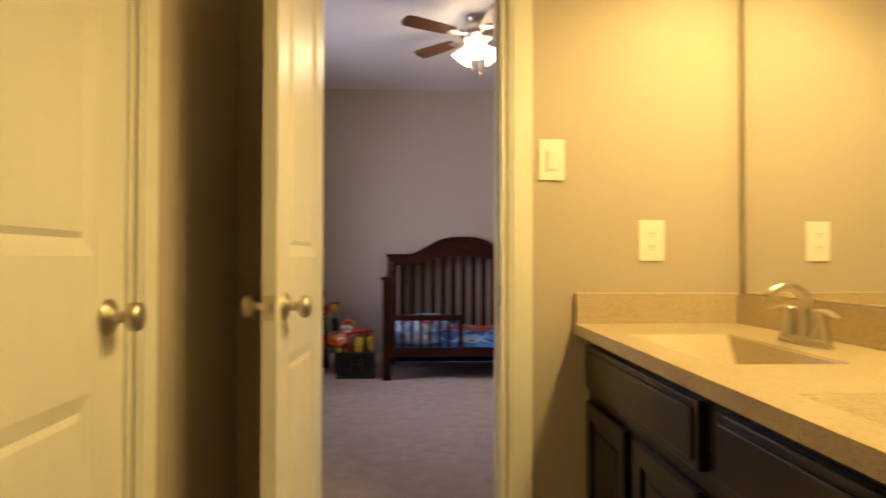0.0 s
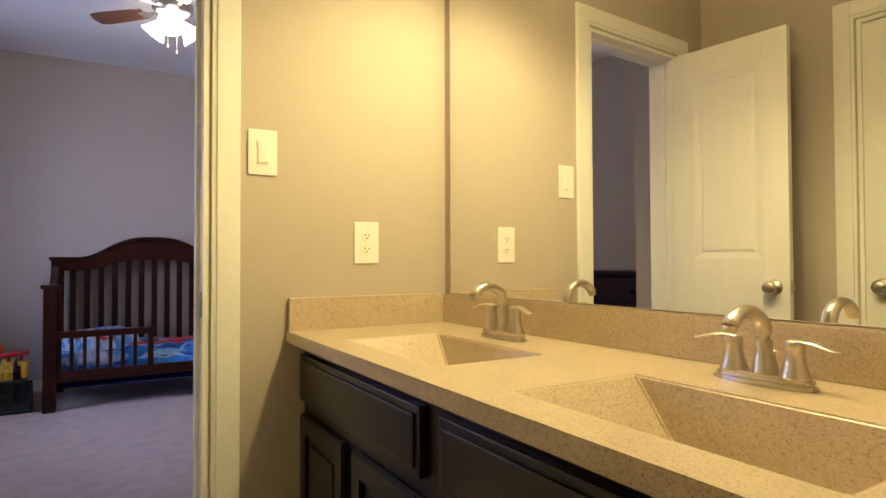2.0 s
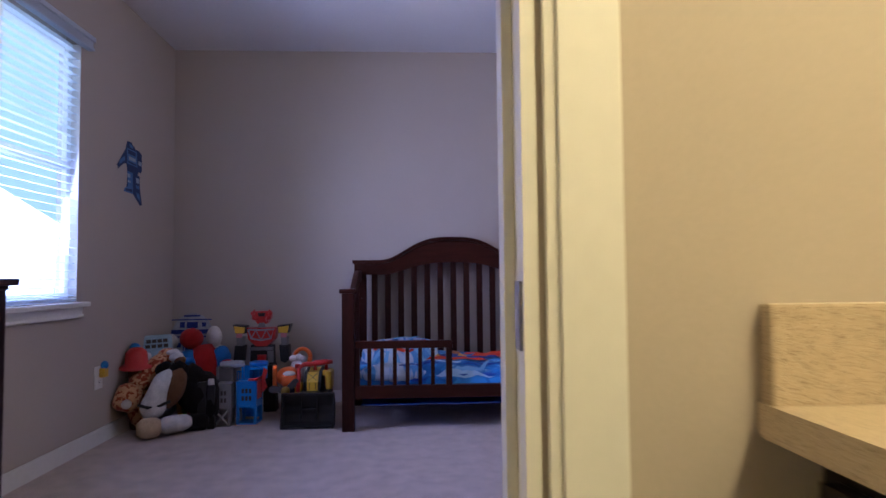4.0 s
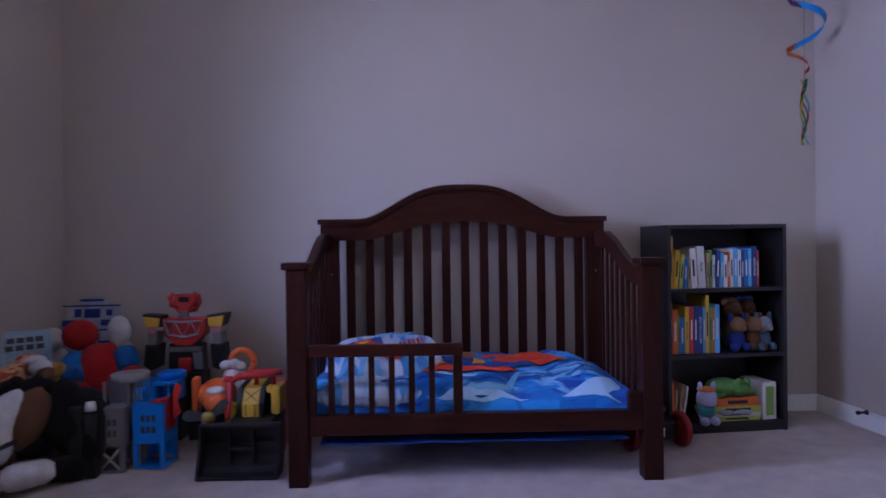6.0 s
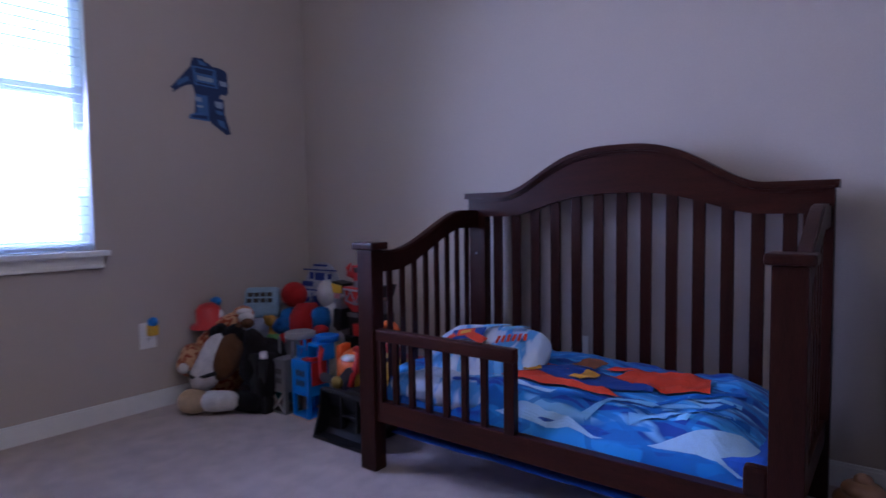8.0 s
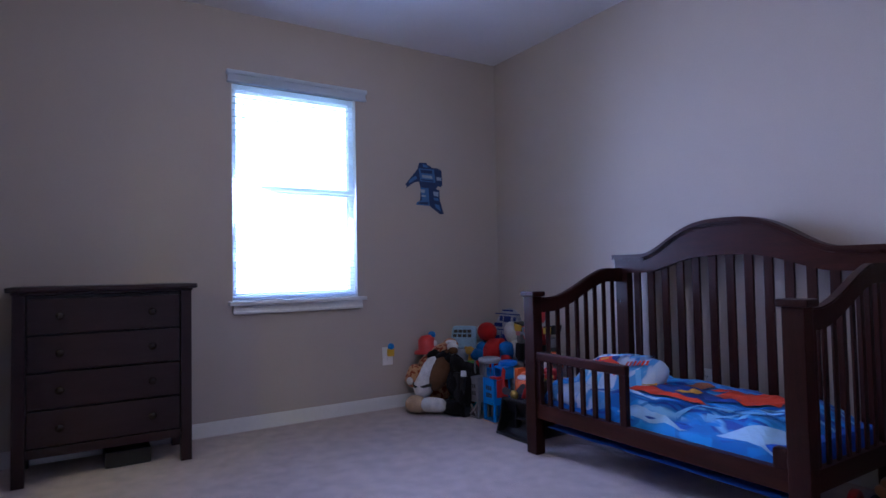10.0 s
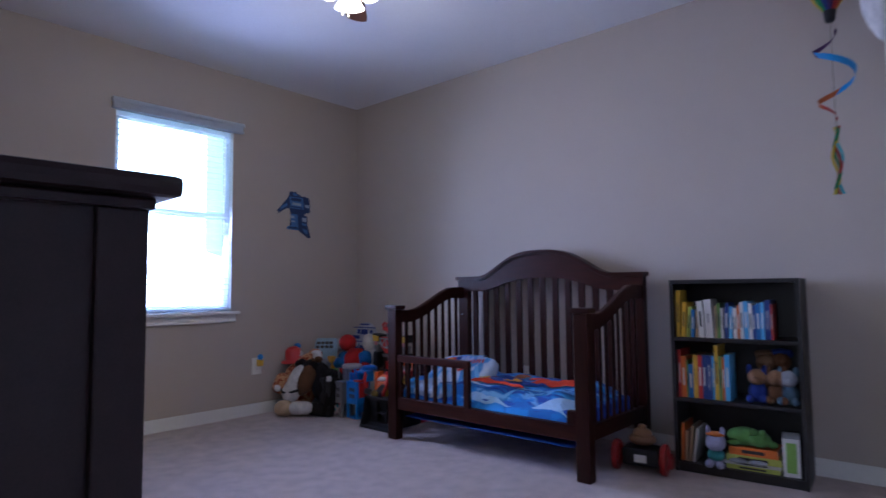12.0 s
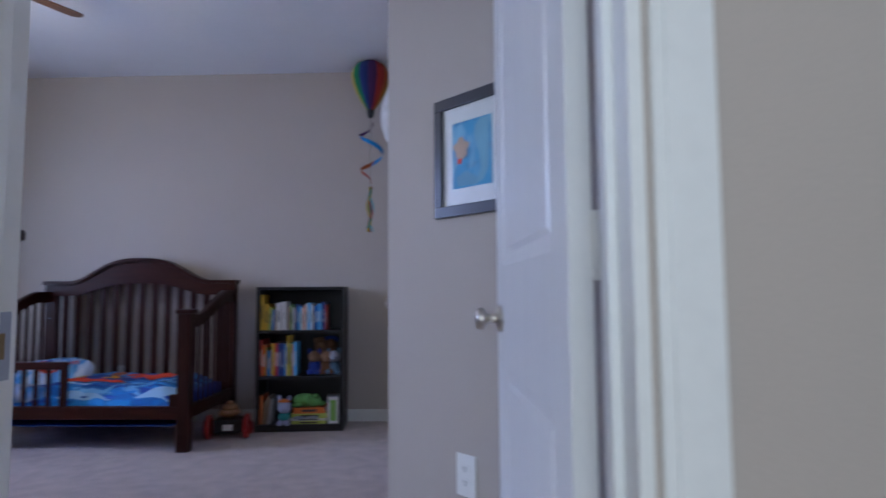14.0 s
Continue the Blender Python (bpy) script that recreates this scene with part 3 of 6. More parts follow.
# stone top with two moulded basins
slant = math.tan(radians(SKEW))
TZ, CX_F, CX_B = 0.831, 0.642, BE + 0.060
top = bmesh.new()
basins = ((0.912, 1.372), (0.165, 0.650))
BXF, BXB = 0.728, 1.002
ys = [VY0 - 0.003, basins[1][0], basins[1][1], basins[0][0], basins[0][1], VY1 + 0.024]
xs = [CX_F, BXF, BXB, CX_B]
for i in range(3):
    for j in range(5):
        if i == 1 and j in (1, 3):
            continue
        top.faces.new([top.verts.new((xs[i + a], ys[j + b], TZ)) for a, b in ((0, 0), (1, 0), (1, 1), (0, 1))])
top.faces.new([top.verts.new(p) for p in ((CX_F, ys[0], TZ), (CX_F, ys[-1], TZ), (CX_F, ys[-1], TZ - 0.036), (CX_F, ys[0], TZ - 0.036))])
top.faces.new([top.verts.new(p) for p in ((CX_F, ys[0], TZ - 0.036), (CX_F, ys[-1], TZ - 0.036), (0.692, ys[-1], TZ - 0.036), (0.692, ys[0], TZ - 0.036))])
for y0, y1 in basins:
    rim = [(BXF, y0, TZ), (BXB, y0, TZ), (BXB, y1, TZ), (BXF, y1, TZ)]
    low = [(BXF + 0.05, y0 + 0.14, TZ - 0.125), (BXB - 0.030, y0 + 0.14, TZ - 0.140), (BXB - 0.030, y1 - 0.14, TZ - 0.140), (BXF + 0.05, y1 - 0.14, TZ - 0.125)]
    for k in range(4):
        top.faces.new([top.verts.new(p) for p in (rim[k], rim[(k + 1) % 4], low[(k + 1) % 4], low[k])])
    top.faces.new([top.verts.new(p) for p in low])
bmesh.ops.remove_doubles(top, verts=top.verts[:], dist=0.0005)
bmesh.ops.recalc_face_normals(top, faces=top.faces[:])
soft = [e for e in top.edges if len(e.link_faces) == 2 and e.calc_face_angle(0) > 0.3]
bmesh.ops.bevel(top, geom=soft, offset=0.004, segments=3, affect="EDGES")
vt = thing("countertop", "tan speckled cast-stone vanity top with two moulded basins", "countertop")
part("slab", top, STONE, vt)
part("backsplash", prism(bmesh.new(), [(BE - 0.022 + (YB - VY0) * slant, VY0), (BE - 0.001 + (YB - VY0) * slant, VY0), (BE - 0.001 + (YB - VY1) * slant, VY1 + 0.002), (BE - 0.022, VY1 + 0.002)], TZ - 0.002, 0.926, "z", 0.003), STONE, vt)
part("side_splash", boxes((0.646, BE - 0.020, VY1 + 0.002, YB, TZ - 0.002, 0.930), bevel=0.003), STONE, vt)
for y0, y1 in basins:
    part("drain", lathe([(0, 0.002), (0.012, 0.003), (0.022, 0.001), (0.024, -0.003)], 20, pose(0.90, (y0 + y1) / 2, TZ - 0.119)), NICKEL, vt, "satin nickel drain")


def faucet(place):
    f = thing("faucet", "satin nickel two-handle arc faucet on the vanity top", "faucet", place, "faucets")
    bm = bmesh.new()
    oval = [(0.026 * math.cos(a), 0.082 * math.sin(a)) for a in [2 * math.pi * k / 32 for k in range(32)]]
    prism(bm, [(x * 1.12, max(-0.084, min(0.084, y * 1.15))) for x, y in oval], 0, 0.010, "z", 0.003)
    prism(bm, [(x * 0.96, max(-0.078, min(0.078, y * 1.08))) for x, y in oval], 0.008, 0.024, "z", 0.005)
    part("base", bm, NICKEL, f)
    pts, rad = [], []
    for k in range(7):
        u = k / 6
        pts.append((0.006 - 0.004 * u, 0, 0.012 + 0.098 * u))
        rad.append(0.024 - 0.0105 * min(1, u * 1.6))
    for k in range(1, 13):
        a = math.pi * k / 12 * 0.86
        pts.append((0.002 - 0.052 * (1 - math.cos(a)), 0, 0.110 + 0.052 * math.sin(a)))
        rad.append(0.0135 - 0.0005 * k / 12)
    part("spout", tube(bmesh.new(), pts, rad, 18), NICKEL, f)
    part("aerator", lathe([(0, -0.010), (0.010, -0.010), (0.0115, -0.002), (0.0115, 0.004)], 18, pose(pts[-1][0] - 0.001, 0, pts[-1][2] - 0.003, 0, 12)), NICKEL, f)
    for s in (-1, 1):
        h = part("handle", lathe([(0, 0.018), (0.0245, 0.018), (0.0235, 0.026), (0.0185, 0.044), (0.0130, 0.078), (0.0140, 0.081), (0.0140, 0.083), (0.0152, 0.085), (0.0152, 0.098), (0.0125, 0.102), (0, 0.103)], 22, pose(0, s * 0.0515, 0)), NICKEL, f)
        lp = [(0.004, s * 0.046, 0.095), (0.000, s * 0.062, 0.100), (-0.004, s * 0.085, 0.097), (-0.007, s * 0.102, 0.091), (-0.009, s * 0.117, 0.087), (-0.010, s * 0.122, 0.087)]
        part("lever", tube(bmesh.new(), lp, [0.010, 0.0115, 0.0105, 0.0095, 0.008, 0.002], 14, 0.45), NICKEL, h)
    bm = tube(bmesh.new(), [(0.035, 0, 0.010), (0.035, 0, 0.062)], 0.0028, 8)
    ball(bm, 0.035, 0, 0.065, 0.006, 0.006, 0.005, 10)
    part("lift_rod", bm, NICKEL, f)
    return f


LOW = Matrix.Diagonal((1, 1, 0.88, 1))
f1 = faucet(pose(1.090, 1.174, TZ, 0, 0, SKEW) @ LOW)
copy_thing(f1, pose(1.122, 0.480, TZ, 0, 0, SKEW) @ LOW)

structure("mirror_1", boxes((-0.0035, 0.0035, -1.515, 0, 0.929, 1.985), bevel=0.0015), MIRROR, "large frameless wall mirror above the vanity", "mirror").matrix_world = pose(BE - 0.0055 + 0.045 * slant, 1.615, 0, 0, 0, SKEW)


def wall_plate(name, label, place, kind):
    """A cover plate in the local xz plane that stands out along -y."""
    p = thing(name, label, "wall plate" if kind == "plain" else ("light switch" if kind == "switch" else "outlet"), place)
    bm = bmesh.new()
    box(bm, -0.0425, 0.0425, -0.006, 0, -0.067, 0.067, 0.003)
    part("cover", bm, PLATE, p)
    if kind == "switch":
        part("rocker_frame", boxes((-0.018, 0.018, -0.0075, -0.005, -0.036, 0.036), bevel=0.001), PLATE, p)
        bm = boxes((-0.0145, 0.0145, -0.011, -0.006, -0.032, 0.032), bevel=0.002)
        part("rocker", bm, PLATE, p)
        for z in (-0.050, 0.050):
            part("screw", lathe([(0, 0), (0.003, 0), (0.002, 0.001), (0, 0.001)], 10, pose(0, -0.006, z, 90)), PLATE, p)
    else:
        for z in (-0.0215, 0.0215):
            bm = bmesh.new()
            prism(bm, [(0.0165 * max(-0.8, min(0.8, math.cos(a))) / 0.8, z + 0.0145 * math.sin(a)) for a in [2 * math.pi * k / 24 for k in range(24)]], -0.0085, -0.005, "y")
            r = part("socket", bm, PLATE, p)
            for xa, xb, za, zb in ((-0.0078, -0.0052, -0.001, 0.007), (0.0052, 0.0078, -0.001, 0.006), (-0.0022, 0.0022, -0.0095, -0.0052)):
                part("slot", boxes((xa, xb, -0.0092, -0.0083, z + za, z + zb), bevel=0), SLOT, r)
        part("screw", lathe([(0, 0), (0.0025, 0), (0, 0.001)], 10, pose(0, -0.006, 0, 90)), PLATE, p)
    return p


wall_plate("light_switch", "white rocker switch on the bathroom wall", pose(0.570, YB, 1.363), "switch")
wall_plate("outlet", "white duplex outlet above the vanity splash", pose(0.901, YB, 1.100), "outlet")
east_outlet = wall_plate("outlet", "white duplex outlet low on the closet-side wall", pose(XE, 5.13, 0.395, 0, 0, -90), "outlet")
wall_plate("outlet", "white duplex outlet behind the slatted headboard", pose(0.34, YN, 0.36), "outlet")
wall_plate("outlet", "white duplex outlet on the diagonal wall", pose(3.035, 3.065, 0.392, 0, 0, -45), "outlet")
night = wall_plate("outlet", "white outlet with a plugged-in night light", pose(XW, 4.63, 0.385, 0, 0, 90), "outlet")


# ---- bedroom: the bed ----
bed = thing("toddler_bed", "dark cherry convertible crib bed with an arched slatted headboard", "bed")
L0, L1, YF, YH = -0.179, 1.335, 4.765, 5.50


def arc(u):
    """Height of the headboard's crest along its length, u from 0 to 1."""
    w = abs(u - 0.5) / 0.5
    if w > 0.72:
        return 1.083
    return 1.083 + 0.172 * (0.5 + 0.5 * math.cos(math.pi * (w / 0.72) ** 1.45))


for x0 in (L0 + 0.016, L1 - 0.016 - 0.078):
    part("front_post", boxes((x0, x0 + 0.078, YF + 0.012, YF + 0.075, 0, 0.855), bevel=0.004), CHERRY, bed)
    part("post_cap", boxes((x0 - 0.016, x0 + 0.094, YF, YF + 0.090, 0.855, 0.884), bevel=0.008), CHERRY, bed)
hx0, hx1 = -0.160, 1.310
for x0 in (hx0, hx1 - 0.090):
    part("back_post", boxes((x0, x0 + 0.090, YH + 0.022, YH + 0.072, 0, 1.055), bevel=0.003), CHERRY, bed)
n = 60
crest = [(hx0 + (hx1 - hx0) * k / n, arc(k / n) - 0.026) for k in range(n + 1)]
under = [(hx0 + (hx1 - hx0) * k / n, 0.972 + (arc(k / n) - 1.083) * 0.52) for k in range(n + 1)]
part("crest_panel", prism(bmesh.new(), crest + under[::-1], YH + 0.018, YH + 0.066, "y"), CHERRYX, bed)
cap0 = [(-0.173 + 1.495 * k / n, arc(k / n)) for k in range(n + 1)]
cap1 = [(x, z - 0.027) for x, z in cap0]
part("crest_cap", prism(bmesh.new(), cap0 + cap1[::-1], YH, YH + 0.088, "y", 0.006), CHERRYX, bed)
bead0 = [(x, z - 0.028) for x, z in cap0[2:-2]]
part("crest_bead", prism(bmesh.new(), bead0 + [(x, z - 0.010) for x, z in bead0][::-1], YH + 0.009, YH + 0.075, "y", 0.003), CHERRYX, bed)
for k in range(13):
    x = -0.010 + 0.0993 * k
    u = (x - hx0) / (hx1 - hx0)
    part("headboard_slat", boxes((x - 0.0225, x + 0.0225, YH + 0.036, YH + 0.052, 0.30, 0.985 + (arc(u) - 1.083) * 0.52), bevel=0.003), CHERRY, bed)
part("headboard_rail", boxes((hx0 + 0.075, hx1 - 0.075, YH + 0.026, YH + 0.062, 0.20, 0.31), bevel=0.004), CHERRYX, bed)
for x0, sgn in ((L0 + 0.034, 1), (L1 - 0.034 - 0.042, -1)):
    up, lo = [], []
    for k in range(25):
        u = k / 24
        s = min(1, max(0, (u - 0.12) / 0.76))
        s = 3 * s * s - 2 * s ** 3
        y = YF + 0.075 + (YH + 0.022 - YF - 0.075) * u
        z = 0.848 + 0.155 * min(1, s * 1.05)
        up.append((y, z))
        lo.append((y, z - 0.082))
    part("side_rail_top", prism(bmesh.new(), up + lo[::-1], x0, x0 + 0.042, "x", 0.006), CHERRY, bed)
    part("side_rail_low", boxes((x0 + 0.004, x0 + 0.038, YF + 0.075, YH + 0.022, 0.195, 0.275), bevel=0.003), CHERRY, bed)
    for k in range(8):
        u = (k + 1) / 9
        s = min(1, max(0, (u - 0.12) / 0.76))
        s = 3 * s * s - 2 * s ** 3
        y = YF + 0.075 + (YH - 0.053 - YF) * u
        part("side_slat", boxes((x0 + 0.016, x0 + 0.026, y - 0.0145, y + 0.0145, 0.27, 0.775 + 0.155 * min(1, s * 1.05)), bevel=0.003), CHERRY, bed)
    for z in (0.80, 0.30):
        part("bolt", lathe([(0, 0.003), (0.005, 0.002), (0.0055, 0)], 10, pose(x0 + (0.042 if sgn > 0 else 0), YH - 0.005, z, 0, 90 * sgn)), STEEL, bed)
part("front_rail", boxes((L0 + 0.094, L1 - 0.094, YF + 0.022, YF + 0.062, 0.198, 0.278), bevel=0.004), CHERRYX, bed)
part("guard_rail_top", boxes((L0 + 0.094, 0.527, YF + 0.020, YF + 0.054, 0.508, 0.556), bevel=0.008), CHERRYX, bed)
part("guard_post", boxes((0.487, 0.525, YF + 0.022, YF + 0.052, 0.275, 0.510), bevel=0.003), CHERRY, bed)
part("guard_post", boxes((L0 + 0.094, L0 + 0.126, YF + 0.022, YF + 0.052, 0.275, 0.510), bevel=0.003), CHERRY, bed)
for k in range(6):
    x = 0.006 + k * 0.0795
    part("guard_slat", boxes((x - 0.012, x + 0.012, YF + 0.030, YF + 0.046, 0.275, 0.512), bevel=0.002), CHERRY, bed)
part("foot_stop", boxes((L1 - 0.150, L1 - 0.092, YF + 0.018, YF + 0.060, 0.275, 0.352), bevel=0.010), CHERRY, bed)
part("mattress_support", boxes((-0.10, 1.255, 4.86, 5.50, 0.222, 0.235), bevel=0), BLACK, bed)


def noisy(x, y, s, seed=0.0):
    return noise.noise(Vector((x * s + seed, y * s, seed * 1.7)))


def cloth_sheet(x0, x1, y0, y1, f, nx=60, ny=40, hem=0.035):
    bm = bmesh.new()
    g = [[bm.verts.new((x0 + (x1 - x0) * i / nx, y0 + (y1 - y0) * j / ny, f(i / nx, j / ny, x0 + (x1 - x0) * i / nx, y0 + (y1 - y0) * j / ny))) for j in range(ny + 1)] for i in range(nx + 1)]
    for i in range(nx):
        for j in range(ny):
            bm.faces.new((g[i][j], g[i + 1][j], g[i + 1][j + 1], g[i][j + 1])).smooth = True
    edge = [g[i][0] for i in range(nx + 1)] + [g[nx][j] for j in range(1, ny + 1)] + [g[i][ny] for i in range(nx - 1, -1, -1)] + [g[0][j] for j in range(ny - 1, 0, -1)]
    low = [bm.verts.new((v.co.x, v.co.y, v.co.z - hem)) for v in edge]
    for k in range(len(edge)):
        j = (k + 1) % len(edge)
        bm.faces.new((edge[k], edge[j], low[j], low[k])).smooth = True
    return bm


bm = boxes((-0.085, 1.235, 4.850, 5.485, 0.236, 0.335), bevel=0.02)
solid("mattress", bm, SHEET, "crib mattress in a deep blue fitted sheet", "mattress")


def sag(u, v, x, y):
    return 0.160 + 0.010 * noisy(x, y, 6) - 0.006 * min(1, abs(v - 0.5) * 2) ** 2


bm = cloth_sheet(-0.05, 1.20, 4.83, 5.45, sag, 50, 20, 0.004)
solid("bed_skirt", bm, SHEET, "deep blue sheet hanging below the bed rail", "sheet")


def duvet_z(u, v, x, y):
    e = min(u, 1 - u) * 1.34
    fr = min(1.0, v / 0.16)
    z = 0.300 + 0.088 * math.sin(min(1, fr) * math.pi / 2) + 0.008 * math.sin(min(1, (1 - v) / 0.12) * math.pi / 2)
    z -= 0.085 * (1 - math.sin(min(1.0, max(0, 1 - u) / 0.14) * math.pi / 2))
    z += 0.024 * noisy(x, y, 3.4, 2.0) + 0.015 * noisy(x * 1.5 + y, y * 1.6 - x * 0.6, 8, 5.0) - 0.012 * abs(noisy(x * 1.3 - y, y, 11, 1.0)) + 0.004 * noisy(x, y, 30, 3.0)
    z += 0.016 * math.exp(-((x - 0.50) / 0.26) ** 2 - ((y - 5.25) / 0.2) ** 2)
    return max(z, 0.285)


duvet = thing("duvet", "blue comic-print child's duvet with a red and blue figure", "duvet")
part("cover", cloth_sheet(-0.082, 1.225, 4.832, 5.475, duvet_z, 90, 50, 0.05), DUVET, duvet)
# the printed figure: flat patches that follow the cloth


def patch(outline, lift, material, nsub=9):
    bm = bmesh.new()
    f = bm.faces.new([bm.verts.new((x, y, 0)) for x, y in outline])
    bmesh.ops.triangulate(bm, faces=[f])
    bmesh.ops.subdivide_edges(bm, edges=bm.edges[:], cuts=nsub, use_grid_fill=True)
    for v in bm.verts:
        v.co.z = duvet_z((v.co.x + 0.082) / 1.307, (v.co.y - 4.832) / 0.643, v.co.x, v.co.y) + lift
    part("printed_patch", bm, material, duvet)


def cloth_ink(name, c):
    return mat(name, c, 0.8, vary=0.15, scale=14, grain=400, bump=0.2, depth=0.001)


INKR, INKB, INKY = cloth_ink("red_ink", (0.62, 0.050, 0.014)), cloth_ink("navy_ink", (0.02, 0.06, 0.28)), cloth_ink("yellow_ink", (0.65, 0.33, 0.03))
INKS, INKW, INKL = cloth_ink("brown_ink", (0.30, 0.11, 0.05)), cloth_ink("white_ink", (0.74, 0.82, 0.90)), cloth_ink("pale_blue_ink", (0.22, 0.50, 0.82))
patch([(0.30, 5.02), (0.42, 4.98), (0.56, 5.05), (0.60, 5.16), (0.46, 5.20), (0.33, 5.16)], 0.006, INKR)
patch([(0.44, 5.07), (0.70, 5.02), (0.86, 5.10), (0.84, 5.20), (0.60, 5.24), (0.46, 5.18)], 0.008, INKB)
patch([(0.66, 5.20), (0.88, 5.12), (1.02, 5.16), (0.98, 5.34), (0.78, 5.36)], 0.0095, INKR)
patch([(0.34, 5.06), (0.42, 5.03), (0.47, 5.08), (0.42, 5.15), (0.35, 5.13)], 0.011, INKY)
patch([(0.36, 5.075), (0.41, 5.06), (0.44, 5.09), (0.41, 5.12), (0.37, 5.11)], 0.013, INKR)
patch([(0.58, 5.06), (0.63, 5.05), (0.65, 5.18), (0.60, 5.20)], 0.0125, INKY)
patch([(0.50, 5.24), (0.60, 5.24), (0.62, 5.33), (0.53, 5.35)], 0.009, INKS)
patch([(0.30, 4.985), (0.52, 4.965), (0.80, 5.005), (0.72, 5.035), (0.50, 5.04), (0.34, 5.02)], 0.010, INKR)
patch([(0.62, 5.26), (0.80, 5.30), (0.84, 5.34), (0.66, 5.31)], 0.0105, INKR)
INKP = cloth_ink("frost_ink", (0.42, 0.64, 0.88))
# pale foot corner: light print, with the lit look put into its colour
patch([(0.93, 4.842), (1.19, 4.845), (1.208, 4.960), (1.10, 4.905)], 0.0055, INKP)
patch([(0.42, 4.842), (0.80, 4.842), (0.62, 4.872), (0.50, 4.878)], 0.0055, INKP)
for k in range(12):
    gx, gy = 0.80 + 0.062 * (k % 4) + 0.030 * (k // 4), 4.925 + 0.036 * (k // 4) - 0.006 * (k % 4)
    patch([(gx, gy), (gx + 0.034, gy - 0.004), (gx + 0.042, gy + 0.013), (gx + 0.008, gy + 0.017)], 0.0052, INKL, 3)
patch([(0.34, 4.93), (0.58, 4.925), (0.60, 4.94), (0.36, 4.955)], 0.006, INKP)
INKD = cloth_ink("royal_ink", (0.02, 0.13, 0.50))
for (ax, ay), (bx_, by), wd, ink_ in (((0.62, 4.99), (0.98, 4.93), 0.010, INKD), ((0.98, 4.93), (1.10, 5.12), 0.010, INKD), ((0.72, 4.88), (0.80, 5.01), 0.012, INKL), ((0.80, 5.01), (1.06, 5.04), 0.010, INKL), ((0.86, 4.89), (1.02, 4.97), 0.016, INKL), ((0.90, 5.02), (1.10, 5.25), 0.012, INKD),
                                      ((0.56, 4.90), (0.74, 4.95), 0.009, INKD), ((1.02, 5.00), (1.16, 5.02), 0.014, INKD), ((0.94, 5.10), (1.12, 5.12), 0.010, INKL), ((1.00, 4.96), (1.12, 5.02), 0.010, INKL)):
    dx_, dy_ = bx_ - ax, by - ay
    ln_ = math.hypot(dx_, dy_)
    ox, oy = -dy_ / ln_ * wd, dx_ / ln_ * wd
    patch([(ax - ox, ay - oy), (bx_ - ox, by - oy), (bx_ + ox, by + oy), (ax + ox, ay + oy)], 0.005, ink_, 5)

pil = thing("pillow", "pale blue printed child's pillow with red lettering marks", "pillow", pose(0.190, 5.120, 0.408, 29, -3, 3))
bm = bmesh.new()
ball(bm, 0, 0, 0, 1, 1, 1, 40)
for v in bm.verts:
    x, y, z = v.co
    px = math.copysign(abs(x) ** 0.55, x)
    py = math.copysign(abs(y) ** 0.55, y)
    v.co = (px * 0.262, py * 0.178, z * 0.074 + 0.010 * noise.noise(Vector((x * 3, y * 3, 1))) * (1 - abs(z)) + 0.012 * noise.noise(Vector((x * 2, y * 2, z * 2 + 4))))
part("pillowcase", bm, PILLOWC, pil)


def pillow_mark(cx, cy, w, h, material, ang=0, lift=0.0):
    bm = bmesh.new()
    g = bmesh.ops.create_grid(bm, x_segments=5, y_segments=4, size=0.5)["verts"]
    c, s = math.cos(radians(ang)), math.sin(radians(ang))
    for v in g:
        x, y = v.co.x * w, v.co.y * h
        x, y = cx + x * c - y * s, cy + x * s + y * c
        e = max(0.0, 1 - abs(x / 0.262) ** 3.64 - abs(y / 0.178) ** 3.64)
        v.co = (x, y, 0.074 * e ** 0.5 + 0.012 + lift)
    part("printed_mark", bm, material, pil)


pillow_mark(-0.075, 0.055, 0.15, 0.070, INKB, 12)
pillow_mark(-0.020, 0.030, 0.10, 0.040, INKR, -25, 0.0015)
pillow_mark(-0.085, 0.060, 0.075, 0.045, INKR, 12, 0.002)
pillow_mark(-0.085, 0.060, 0.045, 0.020, INKY, 20, 0.004)
pillow_mark(-0.150, 0.020, 0.060, 0.030, INKR, 50, 0.001)
pillow_mark(0.000, -0.030, 0.085, 0.032, INKR, -30, 0.001)
pillow_mark(0.070, -0.050, 0.050, 0.024, INKR, 35, 0.001)
for a_, x_, y_ in ((60, -0.16, -0.08), (80, -0.09, -0.09), (-70, 0.13, -0.09), (-60, 0.19, -0.05), (100, -0.02, -0.12), (20, 0.02, 0.13), (35, 0.11, 0.12)):
    pillow_mark(x_, y_, 0.11, 0.026, INKL, a_)
for k in range(6):
    pillow_mark(0.078 + 0.020 * k, 0.028 + 0.007 * k, 0.012, 0.044 - 0.003 * (k % 2), INKR, 4 + 5 * (k % 3))
# second pillow lying flat below, seen through the guard rail
pil2 = thing("pillow", "pale blue printed pillow lying against the guard rail", "pillow", pose(0.150, 4.935, 0.335, 4, 0, 2))
bm = bmesh.new()
ball(bm, 0, 0, 0, 1, 1, 1, 36)
for v in bm.verts:
    x, y, z = v.co
    v.co = (math.copysign(abs(x) ** 0.5, x) * 0.235, math.copysign(abs(y) ** 0.6, y) * 0.115, z * 0.055 + 0.016 * noise.noise(Vector((x * 4.5, y * 4, z * 3 + 9))))
part("pillowcase", bm, PILLOWC, pil2)

